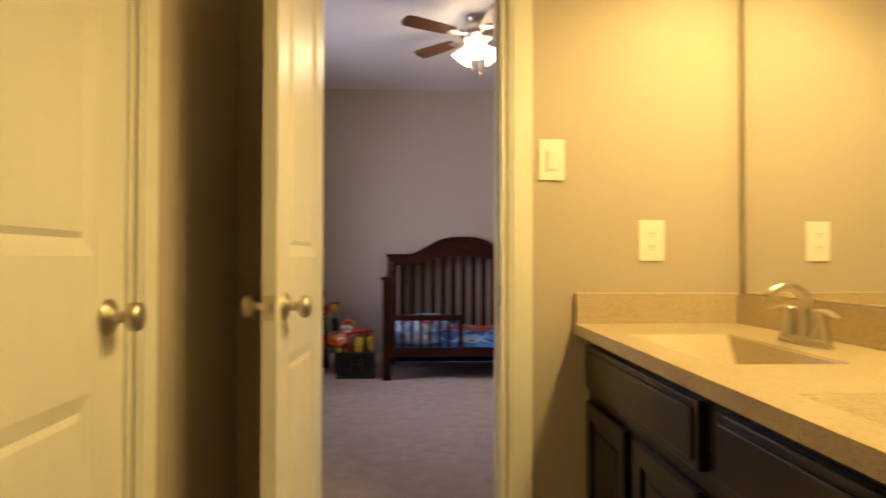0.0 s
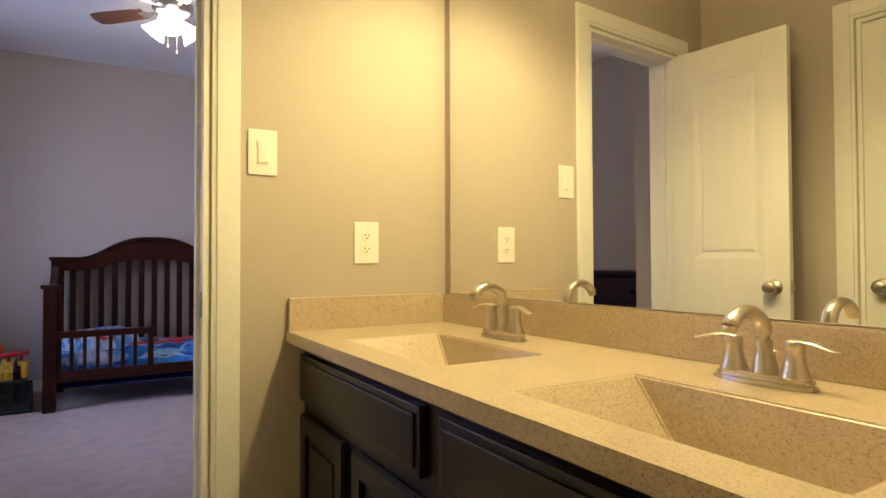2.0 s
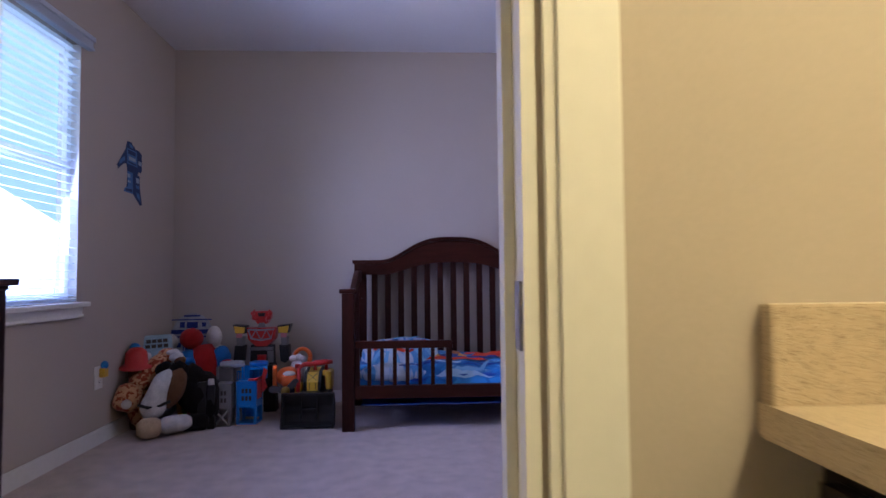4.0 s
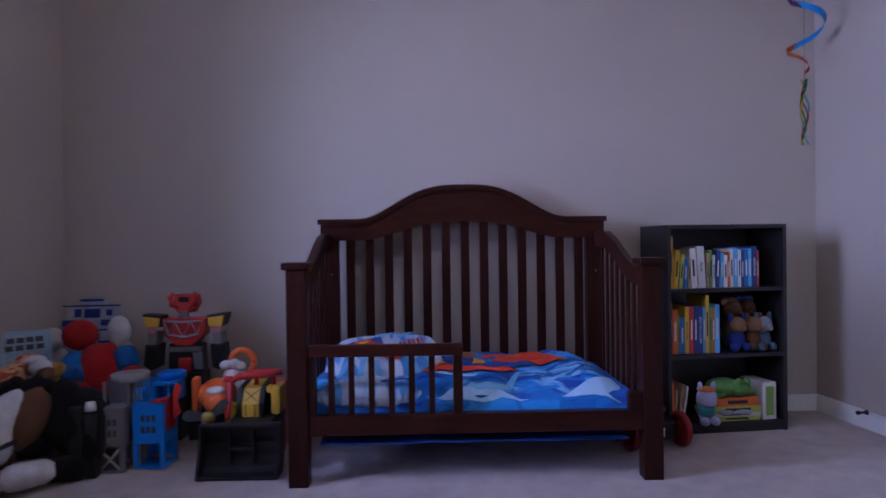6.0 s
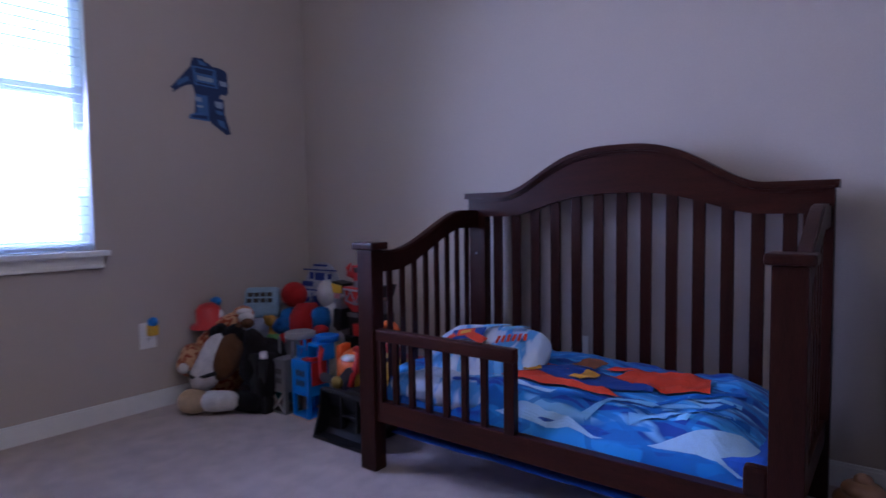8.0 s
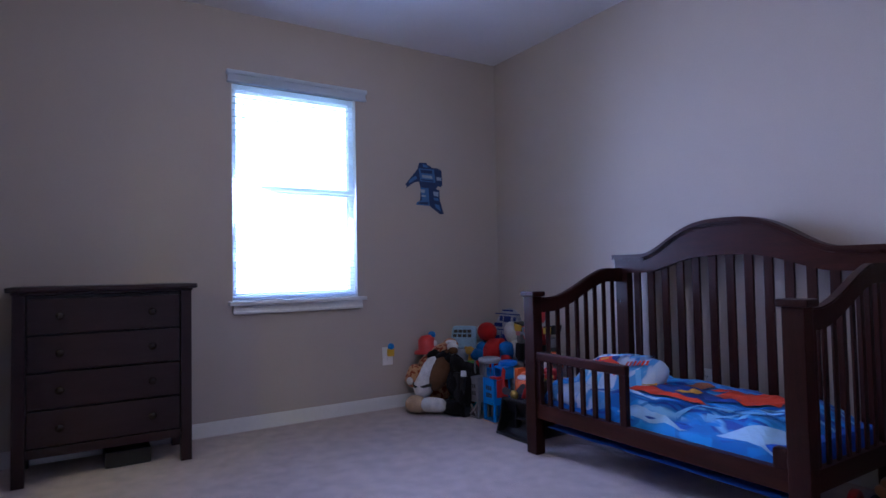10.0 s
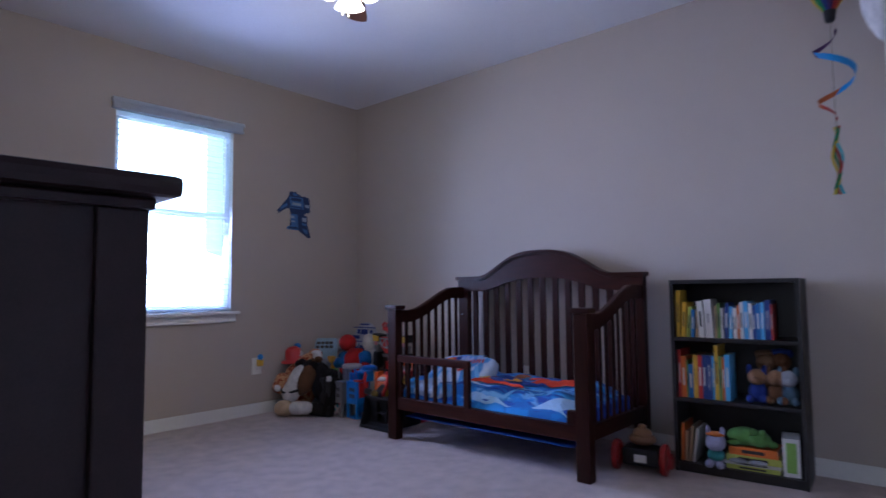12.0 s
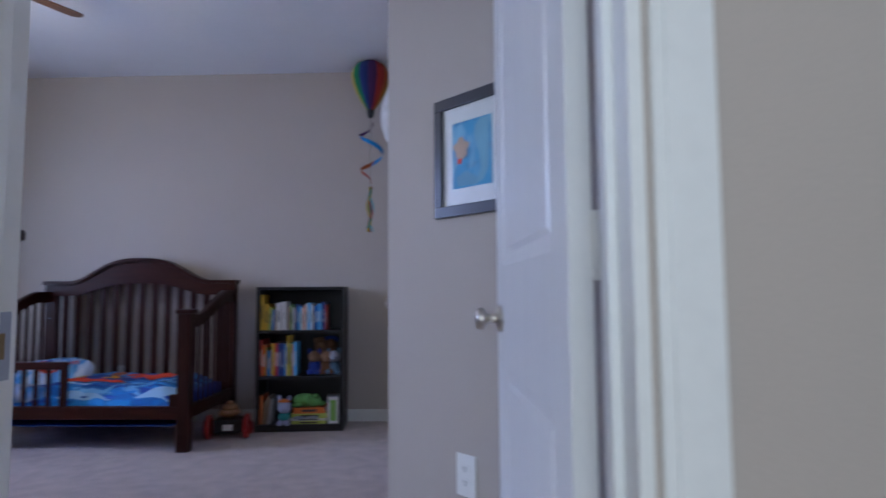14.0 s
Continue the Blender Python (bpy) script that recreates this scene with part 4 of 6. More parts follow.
# ---- bookcase ----
bc = thing("bookcase", "black laminate three-shelf bookcase full of children's books", "bookcase")
KX0, KX1, KY0, KY1 = 1.552, 2.172, 5.315, 5.610
part("side_panel", boxes((KX0, KX0 + 0.018, KY0, KY1, 0, 1.025), bevel=0.001), BLACKW, bc)
part("side_panel", boxes((KX1 - 0.018, KX1, KY0, KY1, 0, 1.025), bevel=0.001), BLACKW, bc)
part("top", boxes((KX0 + 0.018, KX1 - 0.018, KY0, KY1, 1.005, 1.025), bevel=0.001), BLACKW, bc)
for z in (0.030, 0.370, 0.695):
    part("shelf", boxes((KX0 + 0.018, KX1 - 0.018, KY0 + 0.003, KY1 - 0.006, z, z + 0.018), bevel=0.001), BLACKW, bc)
part("back_panel", boxes((KX0 + 0.018, KX1 - 0.018, KY1 - 0.005, KY1, 0.01, 1.005), bevel=0), BLACKW, bc)
part("kick_board", boxes((KX0 + 0.018, KX1 - 0.018, KY0 + 0.010, KY0 + 0.025, 0.0, 0.030), bevel=0), BLACKW, bc)
PAPER = mat("paper_edges", (0.66, 0.62, 0.54), 0.9, vary=0.1, grain=300, stretch=(20, 1, 1))
INK_DARK = mat("title_ink", (0.03, 0.03, 0.04), 0.6)
COVERS = [mat("cover_" + nm, c, 0.42, vary=0.06, per_object=0.15, bump=0.03) for nm, c in (
    ("yellow", (0.66, 0.42, 0.03)), ("white", (0.66, 0.64, 0.60)), ("red", (0.46, 0.03, 0.025)), ("blue", (0.03, 0.17, 0.48)), ("green", (0.16, 0.30, 0.07)),
    ("orange", (0.62, 0.15, 0.02)), ("sky", (0.12, 0.38, 0.66)), ("navy", (0.02, 0.045, 0.20)), ("tan", (0.42, 0.29, 0.16)), ("lime", (0.50, 0.56, 0.10)))]


def book(x, w, h, d, z, cover, title="", lean=0.0, bars=2):
    b = thing("book", "upright children's picture book with a " + COVERS[cover].name.split("_")[1] + " spine", "book", pose(x + w / 2, KY0 + 0.030, z, 0, lean, 0), "books on the shelves")
    part("cover", boxes((-w / 2, w / 2, 0, 0.004, 0, h), (-w / 2, -w / 2 + 0.002, 0.004, d, 0, h), (w / 2 - 0.002, w / 2, 0.004, d, 0, h), bevel=0.0008), COVERS[cover], b)
    part("pages", boxes((-w / 2 + 0.002, w / 2 - 0.002, 0.004, d - 0.003, 0.003, h - 0.003), bevel=0), PAPER, b)
    ink = COVERS[1] if cover in (2, 3, 5, 6, 7) else INK_DARK
    if title:
        c = bpy.data.curves.new("title", "FONT")
        c.body, c.size, c.align_x, c.align_y, c.extrude = title, w * 0.62, "CENTER", "CENTER", 0.0003
        tx = new("title", c)
        tx.parent = b
        tx.matrix_basis = pose(0, -0.0008, h * 0.5) @ pose(0, 0, 0, 90, 0, 0) @ pose(0, 0, 0, 0, 0, -90)
        c.materials.append(ink)
    elif bars:
        part("title_bar", boxes((-w * 0.18, w * 0.18, -0.0006, 0.0006, h * 0.30, h * 0.72), bevel=0), ink, b)
    return b


rng = random.Random(7)
x = KX0 + 0.024
for w, h, c, ti, ln in ((0.020, 0.255, 0, "", 0), (0.022, 0.190, 0, "", 4), (0.018, 0.165, 9, "", 5), (0.018, 0.150, 3, "", 3), (0.014, 0.150, 8, "", 2), (0.030, 0.195, 1, "", -3), (0.038, 0.205, 1, "Farm", -3),
                        (0.012, 0.170, 8, "", 0), (0.016, 0.185, 4, "", 0), (0.012, 0.160, 1, "", 0), (0.018, 0.185, 7, "", 3), (0.016, 0.170, 6, "", 2), (0.018, 0.160, 1, "", 0), (0.012, 0.175, 5, "", 0), (0.016, 0.190, 1, "", 0),
                        (0.022, 0.195, 6, "", 0), (0.016, 0.185, 1, "", 0), (0.014, 0.175, 7, "", 0), (0.020, 0.185, 3, "", 0), (0.016, 0.190, 6, "", 0), (0.026, 0.200, 7, "NOISY FARM", 0), (0.010, 0.180, 2, "", 0)):
    book(x, w, h, rng.uniform(0.14, 0.2), 0.714, c, ti, ln)
    x += w + 0.0016 + (0.004 if ln else 0)
x = KX0 + 0.024
for w, h, c, ti in ((0.014, 0.255, 2, ""), (0.026, 0.220, 5, ""), (0.008, 0.200, 4, ""), (0.024, 0.180, 3, ""), (0.022, 0.232, 0, "Stanley's Diner"), (0.022, 0.232, 2, ""), (0.018, 0.232, 7, ""), (0.026, 0.232, 7, "BEDTIME LULLABY"),
                    (0.012, 0.230, 6, ""), (0.018, 0.285, 0, ""), (0.014, 0.230, 4, ""), (0.012, 0.225, 5, ""), (0.024, 0.240, 6, "")):
    book(x, w, h, rng.uniform(0.15, 0.22), 0.389, c, ti)
    x += w + 0.0016
x = KX0 + 0.024
for w, h, c, ln in ((0.014, 0.20, 5, 2), (0.012, 0.16, 8, 3), (0.014, 0.19, 8, 6), (0.012, 0.18, 1, 8)):
    book(x, w, h, 0.18, 0.050, c, "", ln, 0)
    x += w + 0.006
# books lying flat
for k, (x0, x1, h, c) in enumerate(((1.800, 2.045, 0.022, 9), (1.790, 2.050, 0.016, 1), (1.800, 2.055, 0.034, 9), (1.815, 2.040, 0.040, 5))):
    z = 0.048 + sum((0.022, 0.016, 0.034, 0.040)[:k]) + 0.0005 * k
    b = thing("book", "picture book lying flat with a " + COVERS[c].name.split("_")[1] + " spine", "book", pose(0, 0, z), "books lying flat")
    part("cover", boxes((x0, x1, KY0 + 0.030, KY0 + 0.034, 0, h), (x0, x1, KY0 + 0.034, KY0 + 0.20, 0, 0.002), (x0, x1, KY0 + 0.034, KY0 + 0.20, h - 0.002, h), bevel=0.0005), COVERS[c], b)
    part("pages", boxes((x0 + 0.004, x1 - 0.004, KY0 + 0.034, KY0 + 0.197, 0.002, h - 0.002), bevel=0), PAPER, b)
    part("title_bar", boxes((x0 + 0.06, x1 - 0.06, KY0 + 0.0294, KY0 + 0.0303, h * 0.3, h * 0.7), bevel=0), INK_DARK, b)
bx = thing("toy_box", "white and green toy carton standing on the bottom shelf", "box", pose(2.098, KY0 + 0.03, 0.048, 0, 0, 6))
part("carton", boxes((-0.038, 0.038, 0, 0.16, 0, 0.185), bevel=0.002), WHITEP, bx)
part("green_panel", boxes((-0.022, 0.022, -0.001, 0.001, 0.02, 0.165), bevel=0), GREENP, bx)


# ---- chest of drawers and dresser ----
def wood_knob(parent, m):
    k = part("knob", lathe([(0, 0), (0.009, 0), (0.0075, 0.006), (0.0085, 0.014), (0.017, 0.019), (0.0195, 0.025), (0.017, 0.031), (0.009, 0.034), (0, 0.0345)], 20, pose(0, 0, 0, 90)), KNOBM, parent, "dark bronze knob")
    k.matrix_basis = m
    return k


KNOBM = mat("dark_bronze", (0.045, 0.035, 0.033), 0.25, 0.7, vary=0.1, bump=0.02)


def drawers(name, label, place, width, depth, height, rows, legs):
    """A chest whose front is at y = 0 facing -y; x runs along the front."""
    c = thing(name, label, "dresser", place)
    part("top", boxes((-0.028, width + 0.028, -0.030, depth, height - 0.026, height), bevel=0.009), CHESTW, c)
    part("top_moulding", boxes((-0.006, width + 0.006, -0.006, depth, height - 0.040, height - 0.026), bevel=0.004), CHESTW, c)
    for x0 in (0, width - 0.055):
        part("corner_post", boxes((x0, x0 + 0.055, 0, 0.055, 0, height - 0.040), bevel=0.003), CHESTW, c)
        part("back_post", boxes((x0, x0 + 0.055, depth - 0.060, depth - 0.006, 0, height - 0.040), bevel=0.003), CHESTW, c)
    for x0 in (0.012, width - 0.030):
        part("side_panel", boxes((x0, x0 + 0.018, 0.055, depth - 0.060, legs, height - 0.040), bevel=0), CHESTW, c)
    part("back_panel", boxes((0.055, width - 0.055, depth - 0.030, depth - 0.020, legs, height - 0.040), bevel=0), CHESTW, c)
    part("base_rail", boxes((0.055, width - 0.055, 0.008, 0.030, legs, legs + 0.045), bevel=0.003), CHESTW, c)
    part("carcass", boxes((0.055, width - 0.055, 0.030, depth - 0.060, legs + 0.01, height - 0.045), bevel=0), BLACK, c)
    z, step = legs + 0.052, (height - 0.050 - legs - 0.052) / len(rows)
    for n_cols in rows:
        w = (width - 0.118) / n_cols
        for j in range(n_cols):
            x0 = 0.059 + j * w
            d = part("drawer", boxes((x0 + 0.002, x0 + w - 0.002, 0.004, 0.026, z, z + step - 0.010), bevel=0.004), CHESTW, c)
            for fx_ in ((0.20, 0.80) if n_cols == 1 else (0.5,)):
                wood_knob(d, pose(x0 + w * fx_, 0.004, z + step * 0.48))
        z += step
    return c


drawers("chest_of_drawers", "tall espresso wood chest of drawers with round dark knobs", pose(2.062, 2.322, 0, 0, 0, 177.3), 0.985, 0.50, 1.122, (1, 1, 1, 1, 2), 0.09)
drawers("dresser", "low dark wood four-drawer dresser below the window", pose(-1.135, 2.405, 0, 0, 0, 90), 0.807, 0.41, 0.966, (1, 1, 1, 1), 0.13)
solid("storage_box", boxes((-1.46, -1.22, 2.80, 3.02, 0, 0.085), bevel=0.01), BLACK, "black box pushed under the dresser", "box")


toy = thing("toy_car", "small dark blue toy lying on the tall chest", "toy", pose(1.60, 2.10, 1.122, 0, 0, 20))
part("body", prism(bmesh.new(), [(-0.042, 0), (0.042, 0), (0.040, 0.026), (0.020, 0.030), (0.004, 0.022), (-0.018, 0.044), (-0.034, 0.040)], -0.020, 0.020, "y", 0.005), plastic("ink_blue_plastic", (0.02, 0.025, 0.07)), toy)
part("stripe", boxes((-0.020, 0.030, -0.0225, -0.019, 0.008, 0.018), bevel=0.001), GREY, toy)


# ---- ceiling fan ----
fan = thing("ceiling_fan", "nickel ceiling fan with five wooden blades and a three-shade light", "ceiling fan", pose(0.55, 3.86, 0))
part("canopy", lathe([(0, H), (0.075, H), (0.075, H - 0.012), (0.060, H - 0.045), (0.022, H - 0.055), (0, H - 0.055)], 28), NICKEL, fan)
part("motor", lathe([(0, 2.690), (0.050, 2.690), (0.105, 2.672), (0.120, 2.640), (0.118, 2.600), (0.095, 2.575), (0.050, 2.560), (0, 2.560)], 32), NICKEL, fan)
part("light_fitter", lathe([(0, 2.562), (0.045, 2.562), (0.062, 2.540), (0.058, 2.505), (0.030, 2.480), (0.012, 2.470), (0, 2.465)], 28), NICKEL, fan)
for k in range(5):
    a = 72 * k + 64
    bm = boxes((0.085, 0.20, -0.012, 0.012, 2.596, 2.602), bevel=0.002)
    prism(bm, [(0.17, -0.03), (0.20, -0.042), (0.235, -0.03), (0.235, 0.03), (0.20, 0.042), (0.17, 0.03)], 2.594, 2.600, "z")
    arm = part("blade_arm", bm, NICKEL, fan)
    arm.matrix_basis = pose(0, 0, 0, 0, 0, a)
    out = [(0.20, -0.046), (0.30, -0.056), (0.51, -0.064), (0.565, -0.058), (0.582, -0.030), (0.586, 0), (0.582, 0.030), (0.565, 0.058), (0.51, 0.064), (0.30, 0.056), (0.20, 0.046)]
    bl = part("blade", prism(bmesh.new(), out, 2.601, 2.608, "z", 0.0015), FANWOOD, fan)
    bl.matrix_basis = pose(0, 0, 0, 0, 0, a) @ Matrix.Translation((0, 0, 2.604)) @ pose(0, 0, 0, 10) @ Matrix.Translation((0, 0, -2.604))
for k in range(3):
    a = 120 * k + 20
    m = pose(0, 0, 0, 0, 0, a) @ pose(0.066, 0, 2.540, 0, 180 - 44) @ Matrix.Diagonal((0.88, 0.88, 0.95, 1))
    s = part("shade", lathe([(0.020, 0.000), (0.026, 0.012), (0.038, 0.030), (0.058, 0.058), (0.066, 0.085), (0.088, 0.112), (0.085, 0.113), (0.062, 0.086), (0.054, 0.058), (0.034, 0.030), (0.020, 0.014)], 28, m), SHADE, fan, "frosted white glass shade, lit")
    s.visible_shadow = False
for dx, ln in ((0.02, 0.13), (-0.03, 0.10)):
    bm = tube(bmesh.new(), [(dx, -0.02, 2.475), (dx, -0.02, 2.475 - ln)], 0.0012, 6)
    ball(bm, dx, -0.02, 2.475 - ln - 0.008, 0.005, 0.005, 0.011, 8)
    part("pull_chain", bm, NICKEL, fan)

# ---- on the walls ----
FRAME = mat("dark_frame", (0.035, 0.033, 0.040), 0.3, vary=0.1, grain=40, stretch=(1, 8, 8), bump=0.05, coat=0.2)
pic = thing("framed_picture", "dark-framed children's print in a wide white mat", "picture", pose(2.946, 3.154, 1.438, 0, 0, -45))
PW, PH, FB = 0.345, 0.41, 0.038
part("frame", boxes((0, PW, -0.022, -0.001, -PH / 2, -PH / 2 + FB), (0, PW, -0.022, -0.001, PH / 2 - FB, PH / 2), (0, FB, -0.022, -0.001, -PH / 2 + FB, PH / 2 - FB), (PW - FB, PW, -0.022, -0.001, -PH / 2 + FB, PH / 2 - FB), bevel=0.003), FRAME, pic)
part("mat_board", boxes((FB, PW - FB, -0.010, -0.004, -PH / 2 + FB, PH / 2 - FB), bevel=0), WHITEP, pic, "white mat board")
PRINT = printed("sea_print", (0.06, 0.27, 0.50), [((0.03, 0.14, 0.28), 0.55, 1.2, (1, 1, 2)), ((0.20, 0.42, 0.60), 0.57, 1.0, (2, 1, 1)), ((0.36, 0.28, 0.22), 0.62, 1.5, (1, 1, 1))], 9.0, 0.1, 0.4)
part("print", boxes((FB + 0.045, PW - FB - 0.045, -0.0112, -0.0100, -PH / 2 + FB + 0.055, PH / 2 - FB - 0.055), bevel=0), PRINT, pic, "blue sea-coloured print")
bm = prism(bmesh.new(), [(0.190, -0.105), (0.215, -0.06), (0.205, 0.0), (0.185, 0.05), (0.190, 0.09), (0.215, 0.108), (0.250, 0.105), (0.252, 0.02), (0.245, -0.06), (0.225, -0.095)], -0.0122, -0.0112, "y")
part("pale_shape", bm, cloth_ink("pale_print_ink", (0.20, 0.37, 0.48)), pic)
bm = prism(bmesh.new(), [(0.100, -0.075), (0.150, -0.055), (0.190, -0.080), (0.200, -0.105), (0.110, -0.105)], -0.0122, -0.0112, "y")
part("pale_shape", bm, cloth_ink("pale_print_ink_low", (0.16, 0.33, 0.46)), pic)
bm = bmesh.new()
prism(bm, [(0.125 + 0.034 * math.cos(a) * (1 + 0.22 * math.sin(5 * a)), 0.022 + 0.036 * math.sin(a) * (1 + 0.15 * math.cos(4 * a))) for a in [2 * math.pi * k / 20 for k in range(20)]], -0.0126, -0.0122, "y")
part("tan_shape", bm, cloth_ink("tan_print_ink", (0.48, 0.34, 0.24)), pic)
part("red_shape", boxes((0.11, 0.128, -0.0131, -0.0127, -0.03, -0.012), bevel=0), INKR, pic)
part("frame_glass", boxes((FB, PW - FB, -0.0150, -0.0140, -PH / 2 + FB, PH / 2 - FB), bevel=0), glass, pic).visible_shadow = False

# flat wall decal: a blue toy robot's outline in plain pieces
dec = thing("wall_decal", "flat blue robot-shaped wall decal", "decal", pose(XW + 0.001, 4.975, 1.655, 0, 0, 90))
DK, LB = cloth_ink("decal_navy", (0.022, 0.045, 0.13)), cloth_ink("decal_blue", (0.07, 0.16, 0.36))
GB = cloth_ink("decal_grey", (0.30, 0.36, 0.46))


def decal_piece(pts, layer, material):
    part("decal_piece", prism(bmesh.new(), pts, -0.0006 - 0.0006 * layer, -0.0002 - 0.0006 * layer, "y"), material, dec)


decal_piece([(-0.165, -0.010), (-0.130, 0.065), (-0.060, 0.145), (-0.045, 0.195), (0.020, 0.200), (0.040, 0.165), (0.120, 0.165), (0.160, 0.145), (0.165, 0.030), (0.120, 0.020), (0.105, -0.005), (0.130, -0.090), (0.170, -0.195), (0.120, -0.180), (0.050, -0.140), (0.020, -0.100), (0.030, -0.135), (-0.070, -0.130), (-0.040, -0.095), (-0.035, 0.000), (-0.050, 0.050), (-0.090, 0.040)], 0, DK)
for pts, l, mm in (
        ([(-0.030, 0.200), (0.054, 0.178), (0.080, 0.156), (0.070, 0.150), (-0.010, 0.150), (-0.026, 0.172)], 0, DK),
        ([(-0.050, 0.152), (0.090, 0.152), (0.102, 0.050), (0.040, 0.020), (-0.042, 0.058)], 0, LB),
        ([(-0.048, 0.140), (-0.036, 0.066), (-0.075, 0.045), (-0.152, 0.006), (-0.172, 0.018), (-0.112, 0.086)], 0, DK),
        ([(0.096, 0.158), (0.150, 0.156), (0.166, 0.080), (0.152, 0.016), (0.118, 0.024), (0.106, 0.080)], 0, DK),
        ([(-0.020, 0.052), (0.104, 0.048), (0.114, 0.006), (-0.006, 0.000)], 1, DK),
        ([(-0.034, 0.004), (0.036, 0.002), (0.044, -0.138), (-0.078, -0.134), (-0.070, -0.112), (-0.024, -0.096)], 0, LB),
        ([(0.062, 0.004), (0.136, -0.008), (0.138, -0.086), (0.174, -0.196), (0.142, -0.202), (0.052, -0.144), (0.064, -0.060)], 0, DK),
        ([(-0.022, 0.104), (0.072, 0.100), (0.072, 0.078), (-0.018, 0.080)], 2, GB), ([(-0.034, 0.144), (0.074, 0.142), (0.070, 0.116), (-0.030, 0.118)], 1, DK),
        ([(0.110, 0.096), (0.158, 0.092), (0.156, 0.066), (0.114, 0.068)], 2, GB), ([(-0.040, -0.012), (0.000, -0.012), (0.002, -0.036), (-0.034, -0.036)], 2, GB),
        ([(-0.030, -0.056), (0.008, -0.056), (0.008, -0.068), (-0.028, -0.068)], 2, GB), ([(0.078, -0.022), (0.128, -0.024), (0.124, -0.060), (0.084, -0.056)], 2, GB),
        ([(0.080, -0.070), (0.124, -0.074), (0.130, -0.096), (0.086, -0.092)], 1, LB), ([(-0.130, 0.060), (-0.076, 0.092), (-0.066, 0.070), (-0.140, 0.026)], 1, LB),
        ([(-0.050, -0.112), (0.030, -0.108), (0.032, -0.128), (-0.060, -0.126)], 1, DK), ([(0.090, -0.120), (0.130, -0.128), (0.148, -0.176), (0.100, -0.150)], 1, LB),
        ([(-0.014, 0.190), (0.030, 0.178), (0.034, 0.162), (-0.008, 0.164)], 1, LB), ([(-0.030, 0.070), (0.084, 0.066), (0.080, 0.056), (-0.024, 0.060)], 1, DK)):
    decal_piece(pts, l + 1, mm)
nl = thing("night_light", "small blue and yellow night light plugged into the outlet", "night light", pose(XW, 4.645, 0.41, 0, 0, 90))
bm = bmesh.new()
ball(bm, 0, -0.030, 0.045, 0.026, 0.020, 0.026, 14)
part("cap", bm, BLUE, nl)
part("body", boxes((-0.024, 0.024, -0.042, -0.0095, -0.025, 0.030), bevel=0.006), YELLOW, nl)
pst = thing("wall_poster", "narrow yellow growth chart on the wall", "poster", pose(-1.33, 2.2, 1.85, 0, 0, 180))
part("sheet", boxes((-0.075, 0.075, -0.003, -0.0005, -0.36, 0.36), bevel=0), COVERS[0], pst)
for k, mm in enumerate((COVERS[3], COVERS[2], COVERS[6], COVERS[5], COVERS[3])):
    part("printed_block", boxes((-0.05, 0.04, -0.0042, -0.0030, -0.30 + 0.12 * k, -0.22 + 0.12 * k), bevel=0), mm, pst)
solid("door_stop", lathe([(0, 0), (0.012, 0), (0.012, 0.006), (0.006, 0.010), (0.006, 0.04), (0.010, 0.042), (0.010, 0.055), (0, 0.056)], 14, pose(XE - 0.016, 5.33, 0.085, 0, -90)), BLACK, "small black door stop on the baseboard", "door stop")

# hot-air-balloon wind spinner hanging near the corner
sp = thing("wind_spinner", "rainbow hot-air-balloon wind spinner hanging from the ceiling", "wind spinner", pose(2.342, 5.465, 0) @ Matrix.Diagonal((1.03, 1.03, 1.012, 1)))
GORES = [cloth_ink("gore_" + nm, c) for nm, c in (("red", (0.30, 0.020, 0.015)), ("orange", (0.36, 0.085, 0.012)), ("yellow", (0.46, 0.33, 0.02)), ("green", (0.015, 0.17, 0.05)), ("blue", (0.010, 0.025, 0.14)), ("violet", (0.055, 0.012, 0.085)))]
BLK = cloth_ink("black_trim", (0.02, 0.02, 0.02))
prof = [(0.010, 2.700), (0.060, 2.697), (0.105, 2.672), (0.134, 2.630), (0.140, 2.580), (0.128, 2.520), (0.100, 2.450), (0.064, 2.385), (0.038, 2.345), (0.028, 2.330)]
for k in range(12):
    bm = bmesh.new()
    grid = [[bm.verts.new((r * (1 - 0.05 * abs(j - 2) / 2) * math.cos(2 * math.pi * (k + j / 4) / 12), r * (1 - 0.05 * abs(j - 2) / 2) * math.sin(2 * math.pi * (k + j / 4) / 12), z)) for j in range(5)] for r, z in prof]
    for a, b in zip(grid, grid[1:]):
        for j in range(4):
            bm.faces.new((a[j], a[j + 1], b[j + 1], b[j])).smooth = True
    part("gore", bm, GORES[(k + 2) % 6], sp)
part("basket", lathe([(0.028, 2.332), (0.024, 2.290), (0.018, 2.275), (0, 2.275)], 14), BLK, sp)
part("hanger_line", tube(bmesh.new(), [(0, 0, 2.697), (0, 0, H)], 0.0012, 6), BLK, sp)
part("hanger_line", tube(bmesh.new(), [(0, 0, 2.275), (0, 0, 1.745)], 0.0010, 6), BLK, sp)
